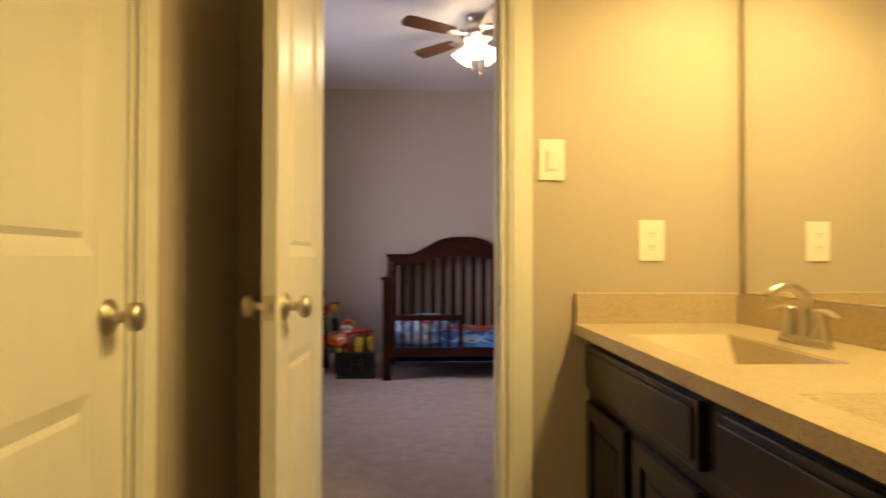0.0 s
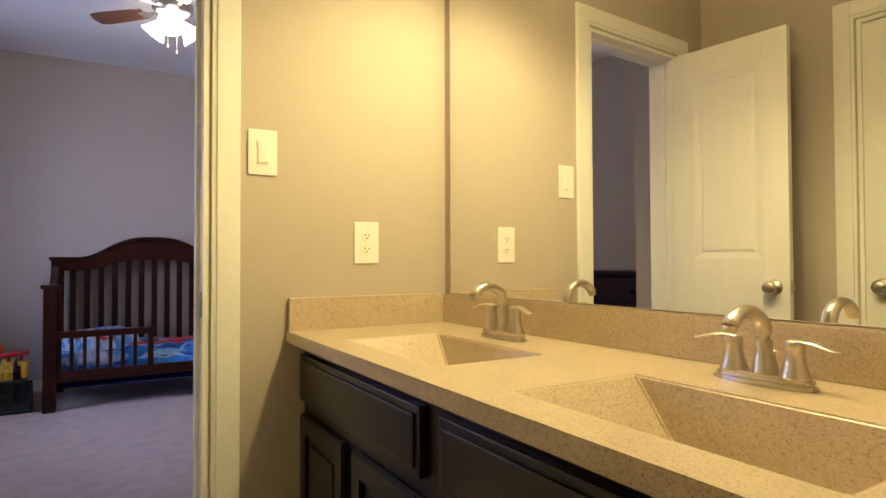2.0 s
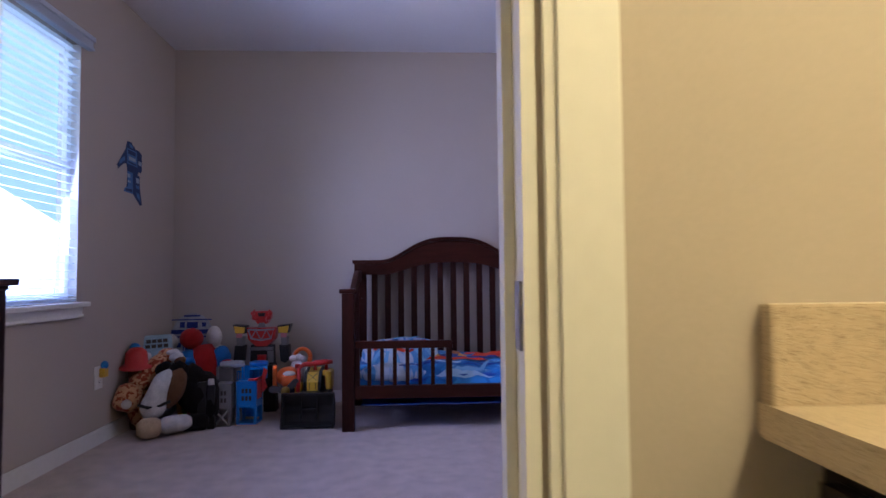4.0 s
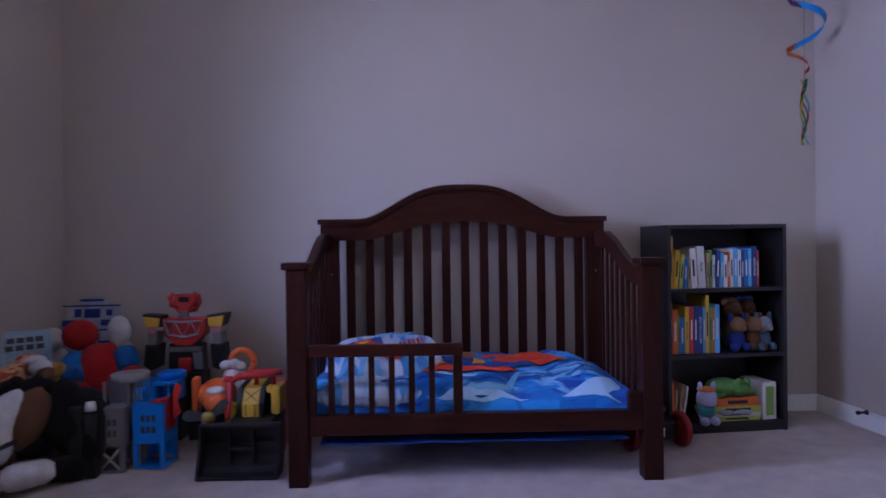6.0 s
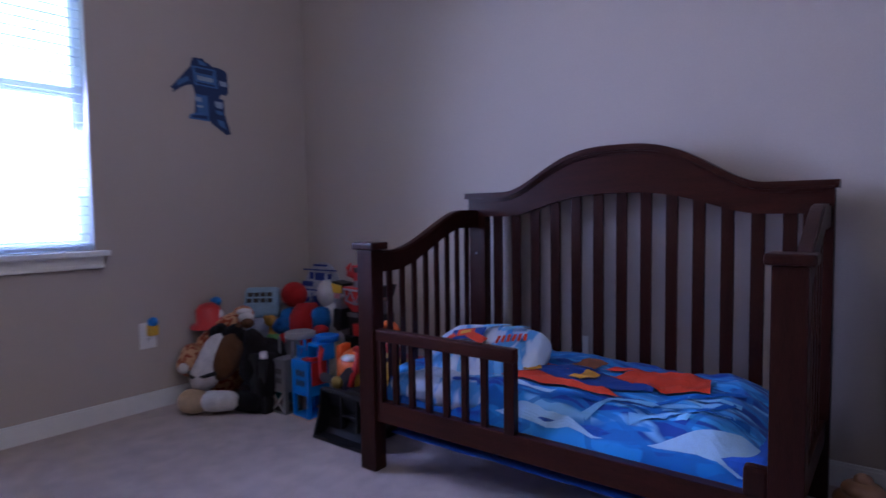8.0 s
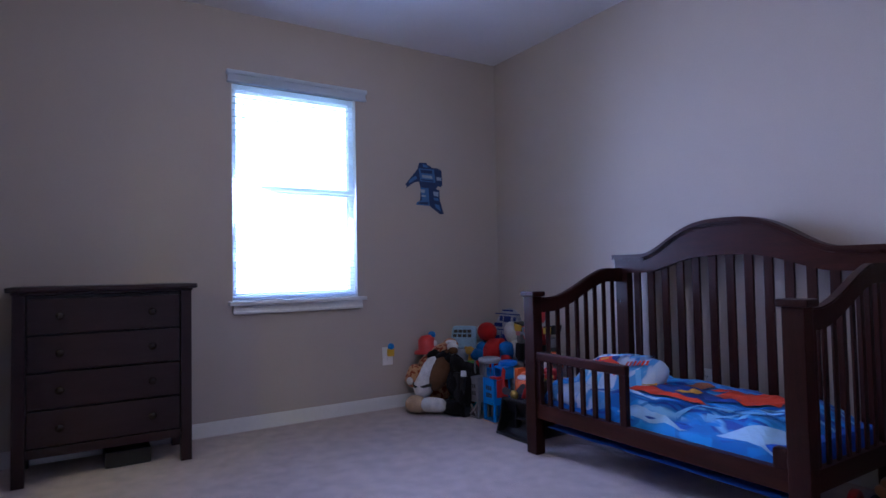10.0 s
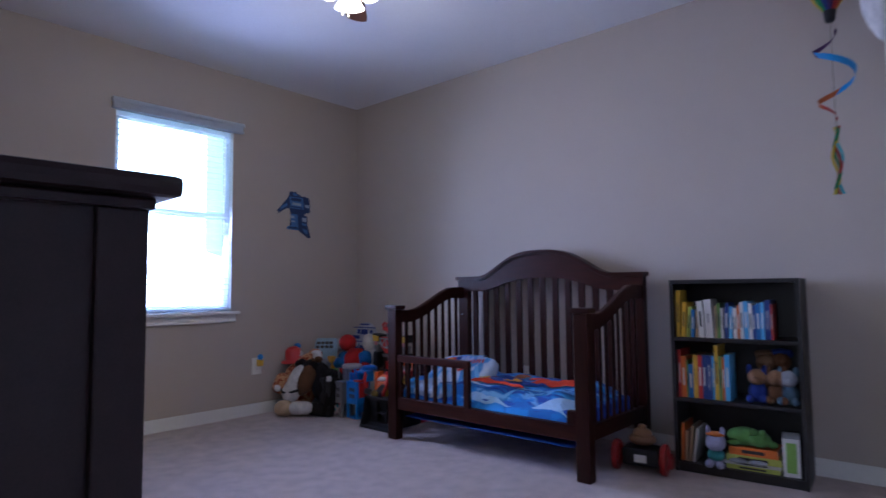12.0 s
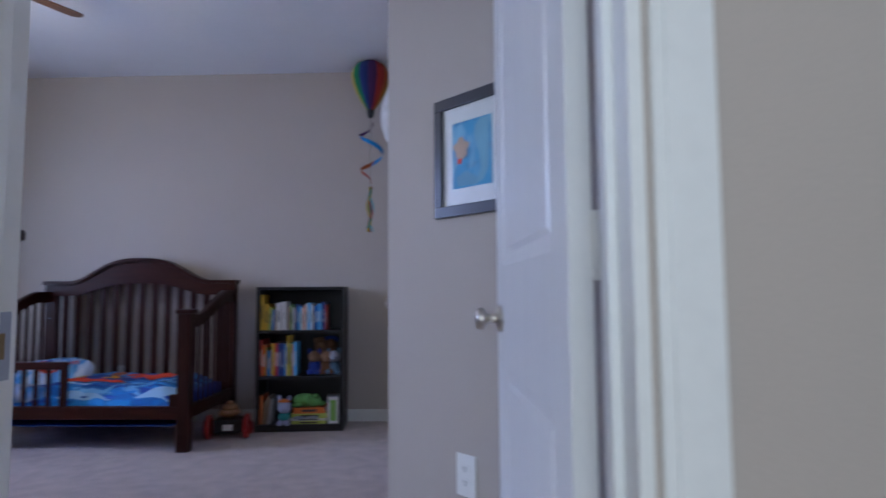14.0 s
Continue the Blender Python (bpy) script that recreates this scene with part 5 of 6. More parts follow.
for lo, hi, mm in ((0.0, 0.28, GORES[5]), (0.28, 0.62, plastic("spinner_blue", (0.02, 0.22, 0.55))), (0.62, 0.82, GORES[1]), (0.82, 1.0, GORES[0])):
    bm = bmesh.new()
    prev = None
    for k in range(25):
        u = lo + (hi - lo) * k / 24
        a = 0.6 + u * 3.6 * math.pi
        r = 0.092 * math.sin(math.pi * min(1, u * 1.02 + 0.02)) ** 0.6 + 0.004
        w = 0.019 * math.sin(math.pi * min(1, u + 0.02)) ** 0.5 + 0.004
        z = 2.235 - 0.47 * u
        pair = [bm.verts.new((r * math.cos(a), r * math.sin(a), z + w)), bm.verts.new((r * 0.9 * math.cos(a + 0.35), r * 0.9 * math.sin(a + 0.35), z - w))]
        if prev:
            bm.faces.new((prev[0], pair[0], pair[1], prev[1])).smooth = True
        prev = pair
    part("spiral", bm, mm, sp)
for k in range(4):
    bm = bmesh.new()
    prev = None
    for j in range(14):
        z = 1.75 - 0.335 * j / 13
        x = 0.006 * k - 0.010 + 0.012 * math.sin(j * 0.8 + k)
        y = 0.008 * math.cos(j * 0.7 + 2 * k)
        pair = [bm.verts.new((x - 0.006, y, z)), bm.verts.new((x + 0.006, y + 0.004, z))]
        if prev:
            bm.faces.new((prev[0], pair[0], pair[1], prev[1]))
        prev = pair
    part("ribbon", bm, (GORES[2], GORES[3], GORES[0], plastic("ribbon_teal", (0.05, 0.35, 0.40)))[k], sp)
lan = lathe([(0, 0.075), (0.06, 0.070), (0.12, 0.052), (0.165, 0.026), (0.190, 0.002), (0.185, 0), (0, 0)], 36, pose(0, 0, 0, 0, -90))
solid("paper_disc", lan, PWHITE, "white domed paper decoration hung on the closet door", "wall decoration", place=pose(XE - 0.020, 4.58, 2.035))


# ---- toys ----
def blend(name, pieces, label, category, place=None, group=""):
    """One mesh out of several coloured pieces."""
    data = bpy.data.meshes.new(name)
    whole = bmesh.new()
    for k, (bm, material) in enumerate(pieces):
        bmesh.ops.recalc_face_normals(bm, faces=bm.faces[:])
        for f in bm.faces:
            f.material_index = k
        tmp = bpy.data.meshes.new("tmp")
        bm.to_mesh(tmp)
        bm.free()
        whole.from_mesh(tmp)
        bpy.data.meshes.remove(tmp)
        data.materials.append(material)
    whole.to_mesh(data)
    whole.free()
    ob = new(name, data)
    if place is not None:
        ob.matrix_world = place
    return tagged(ob, label, category, group)


def balls(*items):
    bm = bmesh.new()
    for it in items:
        ball(bm, *it[:6], segs=16, rot=it[6] if len(it) > 6 else None)
    return bm


def rod(a, b, r0, r1=None):
    """A stuffed limb with rounded ends."""
    r1 = r1 or r0
    a, b = Vector(a), Vector(b)
    n_ = 9
    pts = [a.lerp(b, k / (n_ - 1)) for k in range(n_)]
    rr = [(r0 + (r1 - r0) * k / (n_ - 1)) * (0.55 if k in (0, n_ - 1) else 0.9 if k in (1, n_ - 2) else 1.0) for k in range(n_)]
    return tube(bmesh.new(), pts, rr, 14)


def sewn(a, b, profile):
    """A stuffed body along a line, with a radius at even steps."""
    a, b = Vector(a), Vector(b)
    n_ = len(profile)
    return tube(bmesh.new(), [a.lerp(b, k / (n_ - 1)) for k in range(n_)], list(profile), 18)


def joined(*bms):
    whole = bmesh.new()
    for bm in bms:
        tmp = bpy.data.meshes.new("tmp")
        bm.to_mesh(tmp)
        bm.free()
        whole.from_mesh(tmp)
        bpy.data.meshes.remove(tmp)
    return whole


# cushion shaped like a dome-topped barrel, leaning in the corner
cush = thing("shaped_cushion", "white dome-topped cushion with blue printed bars", "cushion", pose(-1.396, 5.585, 0.0, -8, 0, 4) @ Matrix.Diagonal((1, 1, 1.05, 1)))
out = [(-0.15, 0.02), (0.15, 0.02), (0.165, 0.25), (0.160, 0.48)] + [(0.150 * math.cos(a), 0.50 + 0.165 * math.sin(a)) for a in [math.pi * k / 14 for k in range(15)]] + [(-0.160, 0.48), (-0.165, 0.25)]
part("stuffing", prism(bmesh.new(), out, -0.035, 0.035, "y", 0.018), plush("pale_cushion", (0.42, 0.43, 0.50)), cush)
NAVYP = plush("navy_print", (0.03, 0.05, 0.24))
for x0, x1, z0, z1 in ((-0.06, 0.06, 0.638, 0.650), (-0.145, -0.05, 0.515, 0.545), (0.05, 0.145, 0.515, 0.545), (-0.035, 0.045, 0.555, 0.600), (-0.15, 0.15, 0.490, 0.498), (-0.13, -0.07, 0.42, 0.45), (0.05, 0.13, 0.42, 0.44), (0.05, 0.13, 0.38, 0.40), (-0.04, 0.03, 0.40, 0.46), (-0.085, -0.050, 0.560, 0.600), (-0.145, 0.145, 0.612, 0.620), (0.075, 0.105, 0.565, 0.595), (-0.13, -0.07, 0.36, 0.39), (-0.055, -0.048, 0.30, 0.48), (0.040, 0.047, 0.30, 0.48), (-0.12, -0.075, 0.518, 0.542)):
    part("printed_bar", boxes((x0, x1, -0.039, -0.033, z0, z1), bevel=0.002), NAVYP, cush)
solid("plush_toy", balls((-1.185, 5.50, 0.528, 0.056, 0.05, 0.080), (-1.172, 5.52, 0.37, 0.065, 0.06, 0.11), (-1.17, 5.53, 0.20, 0.09, 0.08, 0.12), (-1.16, 5.53, 0.09, 0.10, 0.08, 0.09)), PWHITE, "white round-headed plush toy behind the dolls", "plush toy")
solid("plush_toy", balls((-1.475, 5.43, 0.50, 0.055, 0.055, 0.06), (-1.46, 5.44, 0.36, 0.07, 0.06, 0.10), (-1.46, 5.44, 0.17, 0.085, 0.07, 0.17)), PWHITE, "small white plush toy in the corner", "plush toy")
# stuffed doll in red and blue
blend("stuffed_doll", [
    (joined(balls((-1.294, 5.355, 0.532, 0.080, 0.074, 0.074)), sewn((-1.222, 5.385, 0.485), (-1.185, 5.350, 0.10), (0.055, 0.098, 0.112, 0.108, 0.100, 0.095, 0.050)), rod((-1.250, 5.262, 0.315), (-1.222, 5.205, 0.235), 0.052, 0.047), rod((-1.055, 5.350, 0.370), (-1.030, 5.320, 0.315), 0.045, 0.040), rod((-1.235, 5.235, 0.10), (-1.240, 5.200, 0.045), 0.05)), PRED),
    (joined(rod((-1.322, 5.350, 0.440), (-1.258, 5.265, 0.305), 0.060, 0.056), rod((-1.118, 5.395, 0.455), (-1.050, 5.355, 0.365), 0.056, 0.050), balls((-1.105, 5.385, 0.36, 0.045, 0.055, 0.10)), rod((-1.235, 5.330, 0.22), (-1.238, 5.240, 0.09), 0.062), rod((-1.125, 5.330, 0.22), (-1.09, 5.24, 0.06), 0.062)), PBLUE)],
    "red and blue stuffed cloth doll sitting among the toys", "doll")
# big toy robot, standing by the wall
RX, RY = -0.815, 5.44


def slab(pts, y0, y1, bevel=0.006):
    return prism(bmesh.new(), [(RX + x, z) for x, z in pts], RY + y0, RY + y1, "y", bevel)


def both(pts, y0, y1, bevel=0.005):
    return joined(slab(pts, y0, y1, bevel), slab([(-x, z) for x, z in pts], y0, y1, bevel))


horn = [joined(tube(bmesh.new(), [(RX + s * 0.030, RY - 0.03, 0.640), (RX + s * 0.058, RY - 0.045, 0.655), (RX + s * 0.066, RY - 0.045, 0.685), (RX + s * 0.050, RY - 0.035, 0.712)], [0.012, 0.017, 0.014, 0.004], 10)) for s in (-1, 1)]
blend("toy_robot", [
    (joined(slab([(-0.105, 0.585), (0.105, 0.585), (0.095, 0.505), (0.040, 0.455), (-0.040, 0.455), (-0.095, 0.505)], -0.052, 0.045), slab([(-0.052, 0.700), (0.052, 0.700), (0.060, 0.655), (0.035, 0.612), (-0.035, 0.612), (-0.060, 0.655)], -0.038, 0.045, 0.010), slab([(-0.025, 0.395), (0.035, 0.395), (0.030, 0.330), (-0.022, 0.330)], -0.062, 0.0), *horn), RED),
    (joined(both([(0.112, 0.598), (0.205, 0.608), (0.200, 0.585), (0.185, 0.545), (0.118, 0.545)], -0.045, 0.05), both([(0.125, 0.460), (0.190, 0.460), (0.200, 0.360), (0.165, 0.335), (0.135, 0.350)], -0.045, 0.045), both([(0.015, 0.325), (0.090, 0.325), (0.105, 0.0), (0.020, 0.0)], -0.06, 0.05), slab([(-0.080, 0.460), (0.080, 0.460), (0.085, 0.315), (-0.085, 0.315)], -0.035, 0.04), slab([(-0.028, 0.690), (0.028, 0.690), (0.022, 0.664), (-0.022, 0.664)], -0.044, -0.03, 0.003)), BLACK),
    (both([(0.118, 0.588), (0.196, 0.598), (0.186, 0.548), (0.122, 0.548)], -0.052, -0.040, 0.002), YELLOW),
    (joined(both([(0.135, 0.520), (0.182, 0.520), (0.178, 0.455), (0.140, 0.455)], -0.04, 0.04), slab([(-0.085, 0.448), (0.085, 0.448), (0.080, 0.425), (-0.080, 0.425)], -0.045, -0.03, 0.003), slab([(0.040, 0.42), (0.085, 0.42), (0.085, 0.34), (0.045, 0.34)], -0.045, -0.03, 0.003), slab([(-0.018, 0.620), (0.018, 0.620), (0.026, 0.588), (-0.026, 0.588)], -0.050, -0.03, 0.003)), GREY),
    (joined(tube(bmesh.new(), [(RX - 0.092, RY - 0.056, 0.574), (RX - 0.070, RY - 0.056, 0.512), (RX, RY - 0.056, 0.498), (RX + 0.070, RY - 0.056, 0.512), (RX + 0.092, RY - 0.056, 0.574), (RX, RY - 0.056, 0.570), (RX - 0.092, RY - 0.056, 0.574)], 0.006, 8), tube(bmesh.new(), [(RX - 0.070, RY - 0.057, 0.512), (RX - 0.038, RY - 0.057, 0.570), (RX, RY - 0.057, 0.500), (RX + 0.038, RY - 0.057, 0.570), (RX + 0.070, RY - 0.057, 0.512)], 0.005, 8)), plastic("light_grey_plastic", (0.30, 0.31, 0.34))),
    (both([(0.136, 0.546), (0.180, 0.546), (0.178, 0.516), (0.138, 0.516)], -0.048, -0.040, 0.002), plastic("pink_plastic", (0.55, 0.20, 0.22)))],
    "large red, black and yellow plastic toy robot standing by the wall", "toy robot", Matrix.Diagonal((1, 1, 1.022, 1)))


def tower(name, label, place, w, d, h, material, top):
    """A play-set tower: framed walls with window grilles and a round platform."""
    t = thing(name, label, "toy tower", place)
    p = 0.018
    bm = bmesh.new()
    for x0 in (0, w - p):
        for y0 in (0, d - p):
            box(bm, x0, x0 + p, y0, y0 + p, 0, h, 0.002)
    box(bm, 0, w, 0, d, h * 0.40, h * 0.44, 0.002)
    box(bm, 0, w, 0, d, h * 0.96, h, 0.002)
    box(bm, 0, w, 0, d, 0, 0.012, 0.002)
    part("frame", bm, material, t)
    part("front_wall", boxes((p * 0.5, w - p * 0.5, 0.003, 0.012, h * 0.44, h * 0.965), bevel=0.002), material, t)
    for r_ in range(2):
        for c_ in range(3):
            xa, za = w * (0.26 + 0.18 * c_), h * (0.56 + 0.17 * r_)
            part("window_slot", boxes((xa, xa + w * 0.12, 0.0015, 0.0035, za, za + h * 0.10), bevel=0), SLOT, t)
    part("side_wall", boxes((w - 0.006, w - 0.001, p, d - p, h * 0.44, h * 0.96), (0.001, 0.006, p, d - p, h * 0.44, h * 0.96), (p, w - p, d - 0.008, d - 0.002, h * 0.1, h * 0.96), bevel=0), material, t)
    if top:
        r, z, col = top
        part("round_platform", lathe([(0, z), (r * 0.8, z), (r, z + 0.006), (r, z + 0.030), (r * 0.9, z + 0.034), (r * 0.7, z + 0.026), (0, z + 0.022)], 26, pose(w * 0.55 + 0.030, d * 0.75 + 0.045, 0)), col, t)
        part("platform_post", boxes((w * 0.08, w * 0.18, d * 0.50, d * 0.58, h, z + 0.01), (w * 0.88, w * 0.98, d * 0.50, d * 0.58, h, z + 0.01), (w * 0.08, w * 0.98, d * 0.92, d * 0.98, h, z + 0.01), bevel=0.001), material, t)
    return t


g = tower("toy_tower", "grey plastic play-set tower with window grilles", pose(-1.018, 4.97, 0, 0, 0, 3), 0.118, 0.11, 0.275, GREY, (0.078, 0.365, plastic("pale_grey", (0.34, 0.33, 0.32))))
for s in (-1, 1):
    part("cross_brace", tube(bmesh.new(), [(0.059 - s * 0.040, 0.005, 0.015), (0.059 + s * 0.040, 0.005, 0.10)], 0.006, 8), plastic("bone_plastic", (0.40, 0.38, 0.35)), g)
b = tower("toy_tower", "bright blue plastic play-set tower with a round deck", pose(-0.874, 5.00, 0, 0, 0, -3), 0.132, 0.13, 0.285, plastic("sky_plastic", (0.02, 0.21, 0.62)), (0.062, 0.360, plastic("deck_plastic", (0.015, 0.15, 0.55))))
part("upper_room", boxes((0.062, 0.070, 0.05, 0.14, 0.285, 0.362), (0.155, 0.163, 0.05, 0.14, 0.285, 0.362), (0.070, 0.155, 0.132, 0.14, 0.285, 0.362), (0.062, 0.163, 0.05, 0.14, 0.350, 0.364), bevel=0.002), plastic("sky_plastic_upper", (0.02, 0.21, 0.62)), b)
part("red_ramp", boxes((0.112, 0.132, 0.02, 0.12, 0.16, 0.30), bevel=0.006), RED, b)
part("red_hatch", boxes((0.075, 0.115, 0.005, 0.045, 0.287, 0.298), bevel=0.003), RED, b)
part("red_flag", prism(bmesh.new(), [(0.150, 0.20), (0.185, 0.235), (0.172, 0.285), (0.190, 0.345), (0.165, 0.365), (0.150, 0.31)], 0.045, 0.060, "y", 0.004), RED, b)
bm = boxes((-0.012, 0.060, 0.040, 0.046, 0.285, 0.291), (-0.012, 0.060, 0.040, 0.046, 0.338, 0.346), bevel=0.001)
for k in range(5):
    box(bm, -0.012 + 0.0165 * k, -0.006 + 0.0165 * k, 0.040, 0.046, 0.291, 0.338, 0.001)
part("gate", bm, BLUE, b)
part("base", boxes((-0.01, 0.135, -0.005, 0.15, -0.001, 0.006), bevel=0.001), SKIN, b)
bt = thing("toy_case", "black plastic toy cases with white lids standing upright", "toy case", pose(-1.085, 4.90, 0, 0, 0, 6))
part("case", boxes((0, 0.05, 0, 0.06, 0, 0.30), (0.055, 0.10, 0.01, 0.07, 0, 0.27), bevel=0.006), BLACK, bt)
part("lid", lathe([(0, 0.335), (0.018, 0.333), (0.020, 0.31), (0.022, 0.298), (0, 0.298)], 16, pose(0.075, 0.03, -0.02)), WHITEP, bt)
# toy digger whose wide black bucket rests on the carpet
dg = thing("toy_digger", "yellow toy digger with a wide black bucket and red arms", "toy vehicle", pose(-0.396, 4.872, 0))
sheet_out = [(0.000, 0.003), (0.055, 0.003), (0.088, 0.020), (0.104, 0.070), (0.098, 0.130), (0.066, 0.208)]
sheet_in = [(0.000, 0.013), (0.050, 0.014), (0.078, 0.030), (0.092, 0.074), (0.086, 0.128), (0.055, 0.204)]
bucket = part("bucket", prism(bmesh.new(), sheet_out + sheet_in[::-1], -0.158, 0.158, "x", 0.002), BLACK, dg)
for x_ in (-0.168, 0.156):
    part("bucket_side", prism(bmesh.new(), [(-0.004, 0.0), (0.085, 0.0), (0.108, 0.068), (0.102, 0.134), (0.070, 0.214), (0.044, 0.214), (0.026, 0.100), (0.000, 0.030)], x_, x_ + 0.012, "x", 0.003), BLACK, bucket)
part("bucket_lip", boxes((-0.166, 0.166, -0.008, 0.018, 0.001, 0.016), bevel=0.004), BLACK, bucket)
part("bucket_rim", boxes((-0.166, 0.166, 0.046, 0.076, 0.200, 0.216), bevel=0.005), BLACK, bucket)
part("bucket_rib", boxes((-0.055, -0.045, 0.056, 0.094, 0.045, 0.185), bevel=0.002), BLACK, bucket)
part("bucket_rib", boxes((0.045, 0.055, 0.056, 0.094, 0.045, 0.185), bevel=0.002), BLACK, bucket)
part("bucket_step", boxes((-0.045, 0.045, 0.060, 0.092, 0.100, 0.112), bevel=0.002), BLACK, bucket)
part("chassis", boxes((-0.075, 0.115, 0.110, 0.350, 0.0, 0.205), bevel=0.010), BLACK, dg)
hood = prism(bmesh.new(), [(0.182, 0.205), (0.182, 0.262), (0.215, 0.322), (0.330, 0.338), (0.350, 0.205)], -0.036, 0.044, "x", 0.006)
cab = part("hood", hood, YELLOW, dg)
for x_ in (-0.054, 0.042):
    part("side_guard", prism(bmesh.new(), [(0.176, 0.205), (0.176, 0.266), (0.212, 0.330), (0.330, 0.345), (0.352, 0.205)], x_, x_ + 0.020, "x", 0.005), BLACK, dg)
for s in (-1, 1):
    part("cross_mark", tube(bmesh.new(), [(0.004 - s * 0.034, 0.1855, 0.264), (0.004 + s * 0.034, 0.2130, 0.318)], 0.0022, 6), SLOT, cab)
    part("seam", boxes((0.002 + s * 0.020, 0.006 + s * 0.020, 0.1800, 0.1835, 0.210, 0.258), bevel=0), SLOT, cab)
part("rear_guard", boxes((0.085, 0.128, 0.205, 0.330, 0.205, 0.330), bevel=0.015), YELLOW, dg)
part("front_guard", boxes((-0.125, -0.066, 0.205, 0.270, 0.0, 0.252), bevel=0.015), YELLOW, dg)
part("arm", tube(bmesh.new(), [(-0.085, 0.150, 0.205), (-0.088, 0.190, 0.290), (-0.092, 0.215, 0.350), (-0.060, 0.225, 0.372), (0.060, 0.235, 0.380), (0.130, 0.245, 0.388)], [0.013, 0.014, 0.015, 0.016, 0.015, 0.014], 12), RED, dg)
part("arm", tube(bmesh.new(), [(-0.115, 0.215, 0.365), (-0.085, 0.215, 0.362)], 0.016, 12), RED, dg)
part("arm", tube(bmesh.new(), [(0.010, 0.260, 0.330), (0.010, 0.260, 0.385), (0.085, 0.260, 0.392), (0.085, 0.260, 0.330)], 0.013, 10), RED, dg)
for k in range(4):
    part("hood_slat", boxes((0.066, 0.086, 0.215 + 0.028 * k, 0.227 + 0.028 * k, 0.300, 0.330), bevel=0.003), YELLOW, dg)
pl = thing("toy_plane", "orange toy plane with a grey propeller and gold hub", "toy vehicle", pose(-0.572, 5.165, 0, 0, 0, 12))
part("fuselage", balls((0, 0, 0.285, 0.085, 0.12, 0.065), (0.01, -0.07, 0.265, 0.062, 0.06, 0.052)), ORANGE, pl)
part("float", boxes((-0.05, 0.05, -0.10, 0.10, 0.0, 0.225), bevel=0.02), plastic("navy_plastic", (0.02, 0.02, 0.06)), pl)
part("wing", boxes((-0.105, -0.075, -0.04, 0.05, 0.20, 0.36), bevel=0.010), ORANGE, pl)
part("windscreen", balls((0.005, -0.085, 0.315, 0.042, 0.03, 0.020)), WHITEP, pl)
for a in (-40, 188, 80):
    bl = part("propeller_blade", prism(bmesh.new(), [(0.0, -0.010), (0.045, -0.024), (0.085, -0.027), (0.104, -0.012), (0.104, 0.012), (0.085, 0.022), (0.045, 0.018), (0.0, 0.010)], -0.005, 0.005, "y", 0.002), plastic("slate_plastic", (0.055, 0.055, 0.062)), pl)
    bl.matrix_basis = pose(-0.02, -0.140, 0.215, 0, a, 0)
part("hub", balls((-0.02, -0.150, 0.215, 0.030, 0.022, 0.030)), mat("gold_plastic", (0.36, 0.25, 0.06), 0.35, 0.5), pl)
rg = bmesh.new()
tube(rg, [(0.052 * math.cos(2 * math.pi * k / 32), 0, 0.062 * math.sin(2 * math.pi * k / 32)) for k in range(33)], 0.015, 10)
box(rg, -0.05, 0.05, -0.015, 0.015, -0.40, -0.055, 0.012)
solid("toy_ring", rg, ORANGE, "orange ring-handled plastic toy standing upright", "toy", place=pose(-0.507, 5.32, 0.392) @ Matrix.Diagonal((1.06, 1, 0.96, 1)))
rd = thing("toy_truck", "red toy truck wedged behind the black bin", "toy vehicle", pose(-0.41, 5.27, 0, 0, 0, 4))
part("body", boxes((-0.11, 0.12, -0.04, 0.06, 0.0, 0.31), (-0.10, -0.03, -0.05, 0.05, 0.30, 0.355), bevel=0.012), RED, rd)
part("window", boxes((-0.09, -0.04, -0.053, -0.048, 0.31, 0.345), bevel=0.002), WHITEP, rd)
solid("plush_toy", balls((-0.55, 5.22, 0.40, 0.030, 0.025, 0.022), (-0.515, 5.22, 0.405, 0.026, 0.025, 0.024), (-0.485, 5.22, 0.395, 0.024, 0.025, 0.022), (-0.52, 5.24, 0.30, 0.06, 0.05, 0.10), (-0.52, 5.24, 0.11, 0.06, 0.05, 0.12)), PWHITE, "small pale plush toy behind the plane", "plush toy")

